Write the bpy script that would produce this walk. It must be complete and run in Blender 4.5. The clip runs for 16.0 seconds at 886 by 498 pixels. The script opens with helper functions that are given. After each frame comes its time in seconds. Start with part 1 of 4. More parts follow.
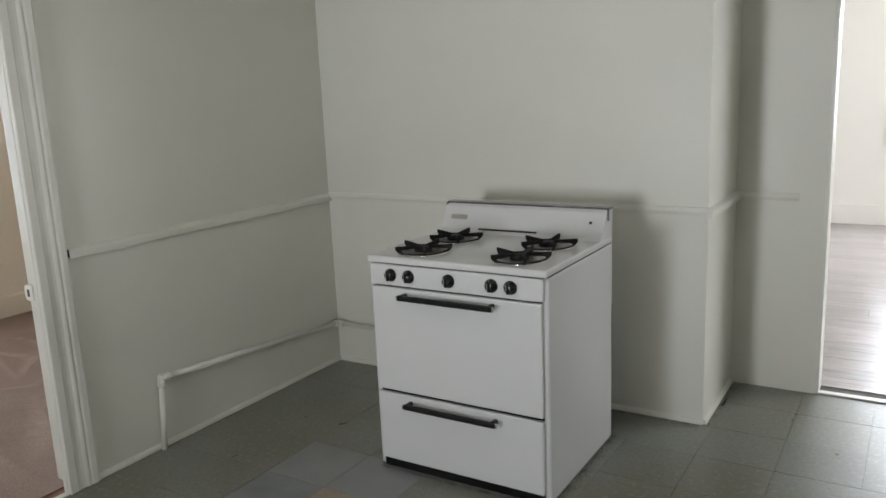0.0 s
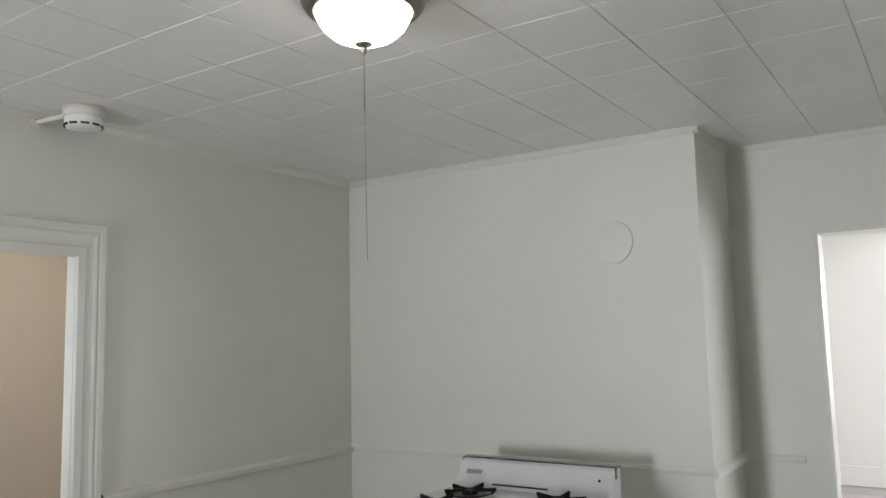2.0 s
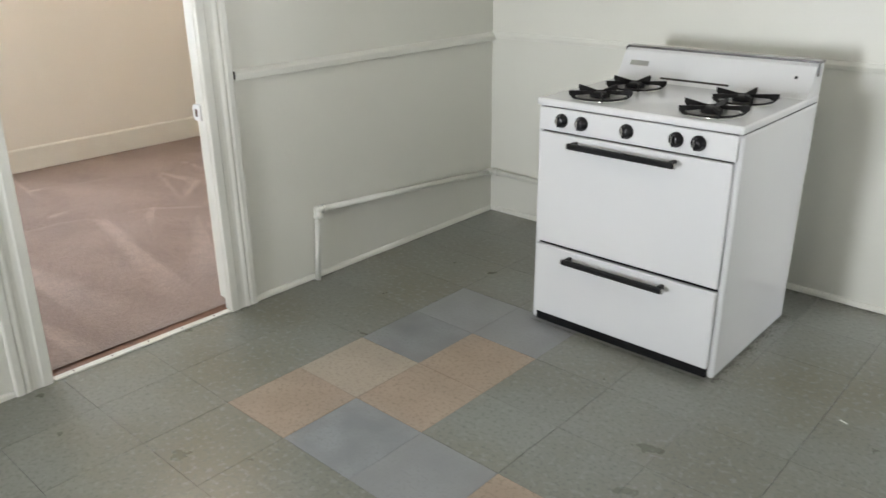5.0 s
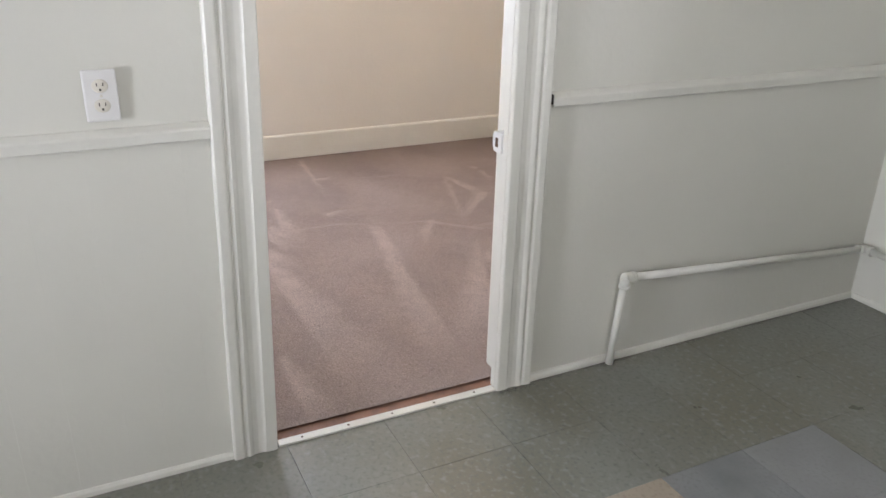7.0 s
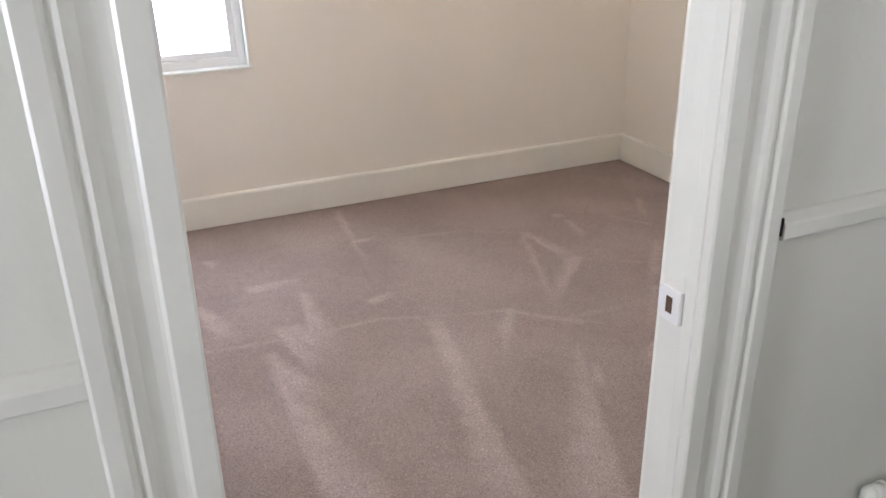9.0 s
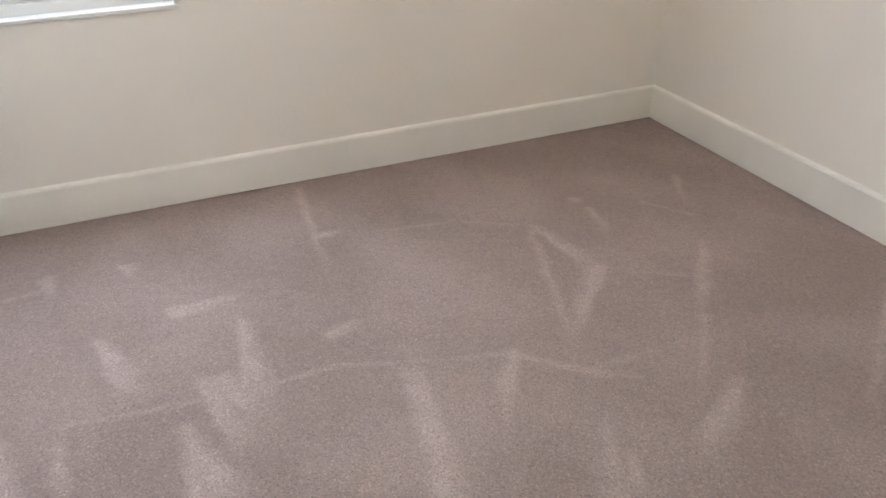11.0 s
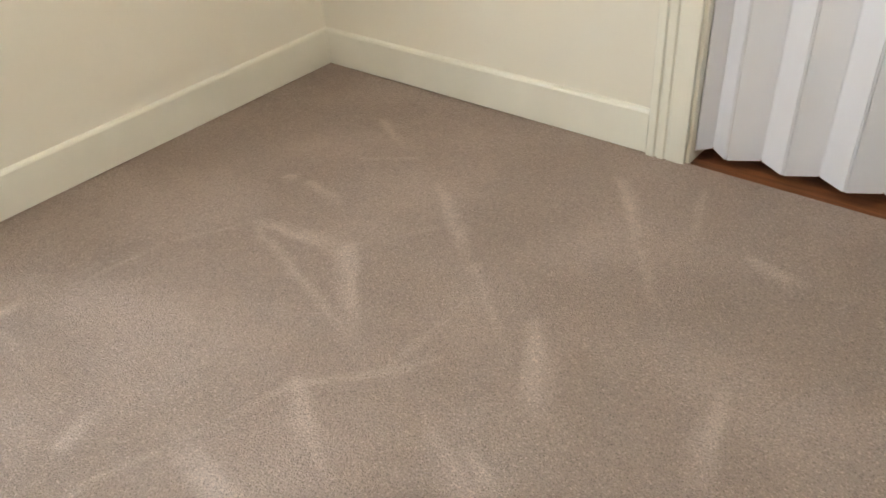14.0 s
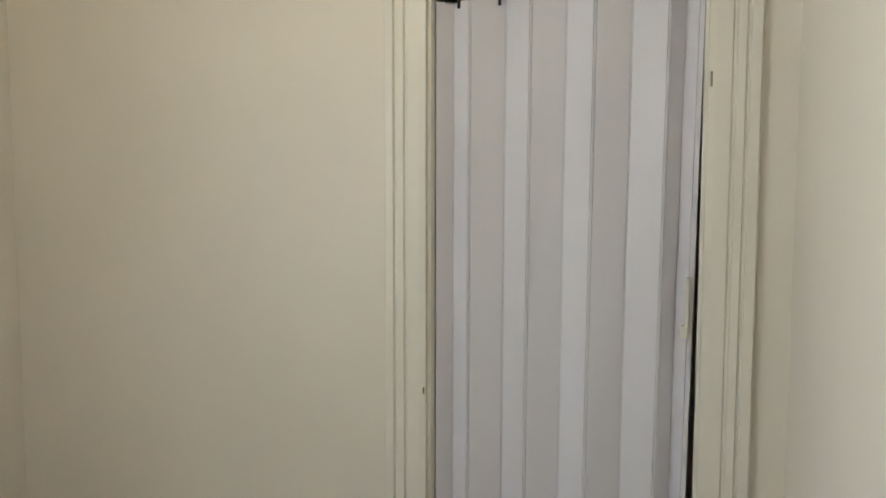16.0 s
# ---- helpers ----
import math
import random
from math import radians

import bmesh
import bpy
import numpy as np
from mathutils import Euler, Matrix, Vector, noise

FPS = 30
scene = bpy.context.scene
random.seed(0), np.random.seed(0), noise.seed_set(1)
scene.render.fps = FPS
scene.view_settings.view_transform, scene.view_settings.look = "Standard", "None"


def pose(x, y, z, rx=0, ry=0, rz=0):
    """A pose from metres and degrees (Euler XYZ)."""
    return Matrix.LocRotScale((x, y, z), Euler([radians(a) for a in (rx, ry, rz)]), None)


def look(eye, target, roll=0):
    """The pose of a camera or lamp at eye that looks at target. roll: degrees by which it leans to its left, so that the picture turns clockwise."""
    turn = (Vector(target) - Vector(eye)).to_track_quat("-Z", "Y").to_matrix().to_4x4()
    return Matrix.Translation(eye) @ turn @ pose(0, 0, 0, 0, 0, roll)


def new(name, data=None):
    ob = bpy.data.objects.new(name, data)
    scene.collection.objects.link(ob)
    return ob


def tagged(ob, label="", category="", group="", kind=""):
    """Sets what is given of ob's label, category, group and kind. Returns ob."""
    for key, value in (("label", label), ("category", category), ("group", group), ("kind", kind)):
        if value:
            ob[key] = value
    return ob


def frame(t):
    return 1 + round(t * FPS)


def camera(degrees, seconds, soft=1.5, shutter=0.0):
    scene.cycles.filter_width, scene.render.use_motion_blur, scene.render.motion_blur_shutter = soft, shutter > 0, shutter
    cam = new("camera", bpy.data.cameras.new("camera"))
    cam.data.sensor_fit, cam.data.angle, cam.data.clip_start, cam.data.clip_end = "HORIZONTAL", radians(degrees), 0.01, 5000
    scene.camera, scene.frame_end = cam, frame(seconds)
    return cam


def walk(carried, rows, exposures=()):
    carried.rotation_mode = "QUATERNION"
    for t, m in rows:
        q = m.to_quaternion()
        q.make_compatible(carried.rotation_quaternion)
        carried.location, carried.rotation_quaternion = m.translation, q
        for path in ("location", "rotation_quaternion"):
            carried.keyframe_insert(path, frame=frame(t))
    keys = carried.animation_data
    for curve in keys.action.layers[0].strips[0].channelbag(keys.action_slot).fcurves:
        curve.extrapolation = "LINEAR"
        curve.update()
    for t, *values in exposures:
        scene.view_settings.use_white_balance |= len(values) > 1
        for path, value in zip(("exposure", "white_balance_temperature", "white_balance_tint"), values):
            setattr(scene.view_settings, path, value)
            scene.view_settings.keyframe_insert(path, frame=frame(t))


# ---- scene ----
cam = camera(59.1, 16.0, shutter=0.12)
PATH = [
    (0, (2.839, -3.378, 1.536), (1.805, -1.715, 1.129), -2.5),
    (0.5, (2.942, -3.449, 1.552), (1.89, -1.76, 1.347), -1.8),
    (1, (2.99, -3.518, 1.578), (1.926, -1.825, 1.615), -1.2),
    (1.5, (3.022, -3.569, 1.601), (1.945, -1.893, 1.769), -1.6),
    (2, (3.038, -3.588, 1.592), (1.944, -1.928, 1.814), -1.4),
    (2.5, (3.031, -3.576, 1.565), (1.94, -1.906, 1.705), -1.9),
    (3, (3.033, -3.531, 1.526), (1.929, -1.872, 1.35), -2.1),
    (3.5, (3.01, -3.486, 1.486), (1.939, -1.875, 0.98), -2.5),
    (4, (2.94, -3.42, 1.452), (1.913, -1.885, 0.685), -1.1),
    (4.5, (2.803, -3.361, 1.451), (1.744, -1.844, 0.69), -0.1),
    (5, (2.649, -3.319, 1.447), (1.399, -1.946, 0.704), -0.7),
    (5.2, (2.593, -3.283, 1.434), (1.216, -2.031, 0.701), -0.9),
    (7.3, (1.74, -2.82, 1.435), (0.053, -2.084, 0.653), 0.3),
    (7.5, (1.624, -2.763, 1.443), (-0.089, -2.087, 0.661), -0.3),
    (8, (1.367, -2.65, 1.432), (-0.349, -1.977, 0.658), 0.1),
    (8.5, (1.076, -2.584, 1.443), (-0.631, -1.909, 0.648), -1.8),
    (8.7, (0.974, -2.551, 1.437), (-0.728, -1.867, 0.638), -1.8),
    (10.8, (0.117, -2.163, 1.382), (-1.451, -1.426, 0.383), -1.3),
    (11, (0.07, -2.124, 1.379), (-1.525, -1.467, 0.367), -1.0),
    (11.5, (-0.016, -2.041, 1.333), (-1.728, -1.804, 0.326), -1.8),
    (12, (-0.04, -2.019, 1.337), (-1.754, -2.021, 0.305), -2.8),
    (12.5, (-0.088, -2.03, 1.347), (-1.775, -1.919, 0.278), -4.5),
    (13, (-0.228, -1.995, 1.395), (-1.796, -1.488, 0.262), -5.0),
    (13.5, (-0.281, -2.001, 1.403), (-1.603, -1.053, 0.239), -4.1),
    (14, (-0.29, -2.03, 1.34), (-1.378, -0.821, 0.166), -4.8),
    (14.5, (-0.30, -2.02, 1.32), (-1.139, -0.62, 0.164), -2.0),
    (15, (-0.33, -2.07, 1.34), (-1.016, -0.351, 0.581), 1.7),
    (15.2, (-0.335, -2.066, 1.385), (-0.996, -0.285, 0.76), 1.3),
    (15.4, (-0.326, -2.064, 1.416), (-0.977, -0.24, 0.918), 1.1),
    (15.5, (-0.347, -2.088, 1.45), (-0.972, -0.24, 1.012), 0.8),
    (15.6, (-0.351, -2.093, 1.47), (-0.971, -0.229, 1.093), 0.6),
    (15.8, (-0.333, -2.084, 1.488), (-0.975, -0.207, 1.238), 0.2),
    (16, (-0.301, -2.071, 1.51), (-0.981, -0.197, 1.35), 0.1),
]
EXPOSURES = [(0, -0.64, 6650, 14), (0.5, -0.75, 6600, 14), (1, -0.68, 6600, 15), (2, -0.61, 6500, 15), (3, -0.75, 6500, 14), (3.5, -0.74, 6450, 13), (4, -0.24, 6550, 12), (5, 0.20, 6550, 14), (7.5, 0.02, 6350, 20), (8.5, -0.06, 6300, 20),
             (11, 0.05, 6100, 16), (12, 0.04, 6400, 11), (12.5, 0.08, 6450, 8), (13, 0.17, 6800, 8), (13.5, 0.20, 6950, 9), (14, 0.32, 6850, 7), (14.5, 0.40, 6550, 5), (15, 0.14, 6500, 4), (15.5, -0.32, 6400, 6), (16, -0.70, 6650, 6)]
walk(cam, [(t, look(e, g, r)) for t, e, g, r in PATH], EXPOSURES)

# ---- world and light ----
world = bpy.data.worlds.new("world")
scene.world = world
world.use_nodes = True
wn = world.node_tree.nodes
sky = wn.new("ShaderNodeTexSky")
sky.sky_type = 'NISHITA'
sky.sun_disc = False
sky.sun_elevation = radians(52)
sky.sun_rotation = radians(180)
world.node_tree.links.new(sky.outputs[0], wn["Background"].inputs[0])
wn["Background"].inputs[1].default_value = 0.07


def lamp(name, kind, energy, m, color=(1, 1, 1), size=None):
    data = bpy.data.lights.new(name, kind)
    data.energy, data.color = energy, color
    if kind == 'AREA':
        data.shape = 'RECTANGLE'
        data.size, data.size_y = size
    ob = new(name, data)
    ob.matrix_world = m
    return ob


sun = lamp("sun", 'SUN', 2.2, look((1.1, -11, 10), (1.1, -4.0, 0)), (1.0, 0.95, 0.88))
sun.data.angle = radians(0.5)
# daylight standing in each opening
back_door_light = lamp("kitchen_door_daylight", 'AREA', 40, look((0.95, -5.88, 0.95), (1.85, 0, 2.5)), (0.90, 0.955, 1.0), (0.50, 1.0))
back_door_light.data.spread = radians(92)   # beam narrowed by hand to favour the chimney over west wall and floor
lamp("kitchen_window_daylight", 'AREA', 1.5, look((3.68, -1.9, 1.5), (0.0, -1.6, 1.0)), (0.95, 0.97, 1.0), (1.05, 0.85))
lamp("bedroom_window_daylight", 'AREA', 48, look((-2.96, -2.33, 1.38), (0, -2.2, 1.0)), (0.72, 0.85, 1.0), (0.84, 1.24))
lamp("living_window_daylight", 'AREA', 170, look((5.85, 3.2, 1.5), (2.0, 2.2, 0.9)), (0.90, 0.95, 1.0), (2.2, 1.4))
lamp("living_north_window_daylight", 'AREA', 155, look((3.02, 5.52, 1.52), (2.9, 0.0, 0.2)), (0.84, 0.92, 1.0), (0.80, 1.28))


# ---- helpers for building ----
def finish(name, bm, mat, smooth=False):
    bmesh.ops.recalc_face_normals(bm, faces=bm.faces)
    me = bpy.data.meshes.new(name)
    bm.to_mesh(me)
    bm.free()
    if smooth:
        for p in me.polygons:
            p.use_smooth = True
    me.materials.append(mat)
    return me


def part(name, bm, mat, parent=None, label="", smooth=False):
    ob = new(name, finish(name, bm, mat, smooth))
    if parent is not None:
        ob.parent = parent
    if label:
        ob["label"] = label
    return ob


def thing(name, label, category, place=(0, 0, 0), group="", kind="", rz=0.0):
    ob = new(name)
    ob.empty_display_size = 0.05
    ob.matrix_basis = pose(*place, 0, 0, rz)
    return tagged(ob, label, category, group, kind)


def add_box(bm, lo, hi, bevel=0.0, seg=2):
    lo, hi = Vector(lo), Vector(hi)
    m = Matrix.Translation((lo + hi) / 2) @ Matrix.Diagonal((*(hi - lo), 1))
    made = bmesh.ops.create_cube(bm, size=1.0, matrix=m)
    if bevel:
        edges = list({e for v in made["verts"] for e in v.link_edges})
        bmesh.ops.bevel(bm, geom=edges, offset=bevel, segments=seg, affect='EDGES', profile=0.5)


def box(lo, hi, bevel=0.0, seg=2):
    bm = bmesh.new()
    add_box(bm, lo, hi, bevel, seg)
    return bm


def boxes(items, bevel=0.0):
    bm = bmesh.new()
    for lo, hi in items:
        add_box(bm, lo, hi, bevel)
    return bm


def add_tube(bm, a, b, r, n=16, r2=None):
    a, b = Vector(a), Vector(b)
    m = Matrix.Translation((a + b) / 2) @ (b - a).to_track_quat("Z", "Y").to_matrix().to_4x4()
    bmesh.ops.create_cone(bm, cap_ends=True, segments=n, radius1=r, radius2=r if r2 is None else r2, depth=(b - a).length, matrix=m)


def tube(a, b, r, n=16, r2=None):
    bm = bmesh.new()
    add_tube(bm, a, b, r, n, r2)
    return bm


def lathe(profile, n=40, m=Matrix()):
    """A body turned about z from (radius, height) pairs."""
    bm = bmesh.new()
    rings = []
    for r, z in profile:
        if r < 1e-5:
            rings.append([bm.verts.new(m @ Vector((0, 0, z)))])
        else:
            rings.append([bm.verts.new(m @ Vector((r * math.cos(2 * math.pi * k / n), r * math.sin(2 * math.pi * k / n), z))) for k in range(n)])
    for a, b in zip(rings, rings[1:]):
        for k in range(n):
            f = [a[k % len(a)], a[(k + 1) % len(a)], b[(k + 1) % len(b)], b[k % len(b)]]
            f = list(dict.fromkeys(f))
            if len(f) > 2:
                bm.faces.new(f)
    return bm


def add_strip(bm, points, a, b):
    """A closed profile of points (as functions of an end) swept from end a to end b."""
    va = [bm.verts.new(p) for p in a]
    vb = [bm.verts.new(p) for p in b]
    n = len(points)
    for k in range(n):
        bm.faces.new((va[k], va[(k + 1) % n], vb[(k + 1) % n], vb[k]))
    bm.faces.new(va)
    bm.faces.new(vb[::-1])


def moulding(profile, origin, along, out, length):
    """profile: (out, up) pairs; swept along a horizontal way."""
    bm = bmesh.new()
    o, d, n = Vector(origin), Vector(along).normalized(), Vector(out).normalized()
    a = [o + n * p + Vector((0, 0, q)) for p, q in profile]
    add_strip(bm, profile, a, [p + d * length for p in a])
    return bm


def casing(profile, lo, hi, top, place, narrow=1.0, slim=1.0):
    """A mitred casing round an opening from lo to hi. profile: (away from the opening, depth); place(u, v, d) gives the point."""
    bm = bmesh.new()
    rows = []
    for a, d in profile:
        rows.append([bm.verts.new(place(u, v, d)) for u, v in ((lo - a * narrow, 0.0), (lo - a * narrow, top + a), (hi + a * slim, top + a), (hi + a * slim, 0.0))])
    n = len(rows)
    for k in range(n):
        for j in range(3):
            bm.faces.new((rows[k][j], rows[(k + 1) % n][j], rows[(k + 1) % n][j + 1], rows[k][j + 1]))
    bm.faces.new([r[0] for r in rows])
    bm.faces.new([r[3] for r in rows][::-1])
    return bm


# ---- materials ----
def material(name, color, rough=0.5, metal=0.0, vary=0.06, scale=3.0, grain=0.0, grain_scale=200.0, bump=0.0, bump_scale=60.0,
             spread=0.0, fleck=0.0, fleck_scale=30.0, spec=0.5, tint=None, streak=None, coat=0.0):
    """A surface with cloudy variation (vary, scale), fine grain and relief; spread varies each object."""
    mat = bpy.data.materials.new(name)
    mat.use_nodes = True
    nt = mat.node_tree
    n, l = nt.nodes, nt.links
    bsdf = n["Principled BSDF"]
    coord = n.new("ShaderNodeNewGeometry")
    where = coord.outputs["Position"]
    if streak:
        mp = n.new("ShaderNodeMapping")
        mp.inputs["Scale"].default_value = streak
        l.new(where, mp.inputs[0])
        where = mp.outputs[0]

    def cloud(sc, detail):
        t = n.new("ShaderNodeTexNoise")
        t.inputs["Scale"].default_value, t.inputs["Detail"].default_value = sc, detail
        l.new(where, t.inputs["Vector"])
        return t.outputs["Fac"]

    def mix(a, b, f):
        m = n.new("ShaderNodeMix")
        m.data_type = 'RGBA'
        for sock, v in ((m.inputs["A"], a), (m.inputs["B"], b), (m.inputs["Factor"], f)):
            if hasattr(v, "links"):
                l.new(v, sock)
            else:
                sock.default_value = v
        return m.outputs["Result"]

    def ramp(fac, a, b):
        r = n.new("ShaderNodeMapRange")
        r.inputs["From Min"].default_value, r.inputs["From Max"].default_value = a, b
        l.new(fac, r.inputs["Value"])
        return r.outputs["Result"]

    c = Vector(color)
    dark = tint if tint else tuple(c * (1 - 2 * vary))
    col = mix((*dark, 1), (*color, 1), ramp(cloud(scale, 5.0), 0.3, 0.62))
    if grain:
        col = mix(col, (*(c * (1 - grain)), 1), ramp(cloud(grain_scale, 3.0), 0.5, 0.75))
    if fleck:
        col = mix(col, (*[min(1, v * (1 + fleck)) for v in c], 1), ramp(cloud(fleck_scale, 9.0), 0.54, 0.68))
    if spread:
        info = n.new("ShaderNodeObjectInfo")
        hsv = n.new("ShaderNodeHueSaturation")
        l.new(ramp(info.outputs["Random"], 0, 1), hsv.inputs["Value"])
        r = hsv.inputs["Value"].links[0].from_node
        r.inputs["To Min"].default_value, r.inputs["To Max"].default_value = 1 - spread, 1 + spread
        l.new(col, hsv.inputs["Color"])
        col = hsv.outputs["Color"]
    l.new(col, bsdf.inputs["Base Color"])
    rr = ramp(cloud(scale * 4, 4.0), 0.3, 0.7)
    node = rr.node
    node.inputs["To Min"].default_value, node.inputs["To Max"].default_value = rough * 0.88, min(1, rough * 1.12)
    l.new(rr, bsdf.inputs["Roughness"])
    bsdf.inputs["Metallic"].default_value = metal
    bsdf.inputs["Specular IOR Level"].default_value = spec
    bsdf.inputs["Coat Weight"].default_value = coat
    if bump:
        b = n.new("ShaderNodeBump")
        b.inputs["Strength"].default_value, b.inputs["Distance"].default_value = 1.0, bump
        l.new(cloud(bump_scale, 4.0), b.inputs["Height"])
        l.new(b.outputs[0], bsdf.inputs["Normal"])
    return mat


def glow(name, color, strength):
    mat = bpy.data.materials.new(name)
    mat.use_nodes = True
    b = mat.node_tree.nodes["Principled BSDF"]
    b.inputs["Base Color"].default_value = (*color, 1)
    b.inputs["Emission Color"].default_value = (*color, 1)
    b.inputs["Emission Strength"].default_value = strength
    b.inputs["Roughness"].default_value = 0.3
    return mat


kitchen_paint = material("kitchen_paint", (0.720, 0.720, 0.652), 0.42, vary=0.03, scale=1.3, bump=0.0008, bump_scale=45)
trim_paint = material("trim_paint", (0.745, 0.745, 0.68), 0.33, vary=0.04, scale=4, grain=0.04, grain_scale=50, bump=0.0012, bump_scale=24)
bedroom_paint = material("bedroom_paint", (0.835, 0.787, 0.70), 0.5, vary=0.03, scale=1.2, bump=0.0008, bump_scale=50)
bedroom_trim = material("bedroom_trim", (0.83, 0.80, 0.715), 0.35, vary=0.03, scale=4, bump=0.0006, bump_scale=60)
living_paint = material("living_paint", (0.82, 0.80, 0.75), 0.5, vary=0.02, scale=1.2, bump=0.0005)
ceiling_white = material("ceiling_white", (0.80, 0.79, 0.755), 0.38, vary=0.04, scale=1.1, grain=0.06, grain_scale=60, bump=0.0006, bump_scale=30)
tile_green = material("tile_green", (0.218, 0.228, 0.206), 0.31, vary=0.14, scale=1.6, grain=0.32, grain_scale=72, fleck=0.10, fleck_scale=48, bump=0.0005, bump_scale=30, spread=0.035, tint=(0.176, 0.164, 0.120))
tile_blue = material("tile_blue", (0.254, 0.268, 0.277), 0.36, vary=0.13, scale=7, grain=0.2, grain_scale=90, bump=0.0004, spread=0.05)
tile_grey = material("tile_grey", (0.266, 0.275, 0.279), 0.36, vary=0.08, scale=5, grain=0.16, grain_scale=90, bump=0.0004, spread=0.04)
tile_tan = material("tile_tan", (0.365, 0.284, 0.216), 0.38, vary=0.07, scale=6, grain=0.36, grain_scale=75, bump=0.0004, spread=0.05)
tile_cream = material("tile_cream", (0.392, 0.333, 0.266), 0.38, vary=0.05, scale=6, grain=0.30, grain_scale=80, bump=0.0004, spread=0.05)
grout_dark = material("grout_dark", (0.13, 0.13, 0.11), 0.8, vary=0.2, scale=8)
enamel = material("enamel", (0.68, 0.69, 0.69), 0.16, vary=0.01, scale=2, coat=0.3)
black_gloss = material("black_gloss", (0.010, 0.010, 0.011), 0.22, spec=0.3)
cast_iron = material("cast_iron", (0.014, 0.013, 0.013), 0.6, spec=0.2, vary=0.2, scale=40, bump=0.0006, bump_scale=250)
bowl_steel = material("bowl_steel", (0.36, 0.34, 0.32), 0.30, metal=0.9, vary=0.3, scale=30)
chrome = material("chrome", (0.75, 0.75, 0.75), 0.14, metal=1.0, vary=0.05, scale=20)
edge_steel = material("edge_steel", (0.30, 0.30, 0.31), 0.18, metal=1.0, vary=0.3, scale=14)
nickel = material("nickel", (0.40, 0.36, 0.30), 0.30, metal=1.0, vary=0.05, scale=20)
bronze = material("bronze", (0.24, 0.20, 0.17), 0.32, metal=1.0, vary=0.1, scale=20)
plastic_white = material("plastic_white", (0.80, 0.80, 0.78), 0.35, vary=0.01)
plastic_cream = material("plastic_cream", (0.76, 0.73, 0.64), 0.4, vary=0.02)
slot_dark = material("slot_dark", (0.03, 0.025, 0.02), 0.7, vary=0.1)
rust = material("rust", (0.10, 0.055, 0.03), 0.8, vary=0.3, scale=30)
vinyl_fold = material("vinyl_fold", (0.76, 0.75, 0.80), 0.42, vary=0.015, scale=2, bump=0.0003, bump_scale=90)
wood_brown = material("wood_brown", (0.34, 0.125, 0.055), 0.38, vary=0.25, scale=4, grain=0.4, grain_scale=25, streak=(1, 14, 14), bump=0.0004)
wood_raw = material("wood_raw", (0.27, 0.14, 0.09), 0.7, vary=0.2, scale=9, grain=0.4, grain_scale=60, bump=0.0006, bump_scale=90)
plank_wood = material("plank_wood", (0.36, 0.325, 0.315), 0.22, vary=0.16, scale=2.2, grain=0.35, grain_scale=10, streak=(1.2, 12, 12), bump=0.0004, spread=0.10)
counter_teal = material("counter_teal", (0.045, 0.085, 0.08), 0.4, vary=0.1, scale=6, grain=0.2, grain_scale=120)
counter_grey = material("counter_grey", (0.13, 0.15, 0.15), 0.42, vary=0.1, scale=6, grain=0.2, grain_scale=140)
green_plastic = material("green_plastic", (0.02, 0.38, 0.06), 0.35, vary=0.05)
outside_white = glow("outside_white", (1.0, 1.0, 1.0), 1.8)
lamp_glass = glow("lamp_glass", (1.0, 0.95, 0.86), 34.0)
bulb_glass = glow("bulb_glass", (1.0, 0.87, 0.69), 500.0)
brick_outside = material("brick_outside", (0.5, 0.5, 0.48), 0.8, vary=0.1, scale=2)

pane_glass = bpy.data.materials.new("pane_glass")
pane_glass.use_nodes = True
pg = pane_glass.node_tree.nodes["Principled BSDF"]
pg.inputs["Transmission Weight"].default_value, pg.inputs["Roughness"].default_value, pg.inputs["IOR"].default_value = 1.0, 0.02, 1.45


def structure(name, bm, mat, label, category, smooth=False):
    return tagged(part(name, bm, mat, None, "", smooth), label, category, kind="structure")


# ---- large structure: plan ----
CEIL = 2.525
DOOR_LO, DOOR_HI, DOOR_TOP = -2.500, -1.690, 1.985          # kitchen to bedroom, in the wall x = 0
CLOS_LO, CLOS_HI, CLOS_TOP = -1.163, -0.357, 2.10         # closet, in the wall y = 0.165
BED_W, BED_N, BED_E = -2.84, 0.165, -0.130
CHIM, ALC = 2.073, 0.574
WIN_LO, WIN_HI, WIN_B, WIN_T = -2.76, -1.905, 0.745, 2.0

structure("wall_west", boxes([((BED_E, -5.9, 0), (0, DOOR_LO, CEIL)), ((BED_E, DOOR_HI, 0), (0, 1.0, CEIL)),
          ((BED_E, DOOR_LO, DOOR_TOP), (0, DOOR_HI, CEIL))]), kitchen_paint, "off-white painted plaster wall with a doorway", "wall")
structure("wall_north", boxes([((0, 0, 0), (CHIM, 0.70, CEIL)), ((CHIM, ALC, 0), (2.464, 0.70, CEIL)),
          ((2.464, ALC, 2.045), (3.45, 0.70, CEIL)), ((3.45, ALC, 0), (3.85, 0.70, CEIL))]), kitchen_paint,
          "off-white painted wall with a boxed-out chimney breast", "wall")
structure("wall_east", boxes([((3.65, -5.9, 0), (3.8, ALC, 1.05)), ((3.65, -5.9, 1.95), (3.8, ALC, CEIL)),
          ((3.65, -5.9, 1.05), (3.8, -2.45, 1.95)), ((3.65, -1.35, 1.05), (3.8, ALC, 1.95))]), kitchen_paint, "off-white painted kitchen wall with a window", "wall")
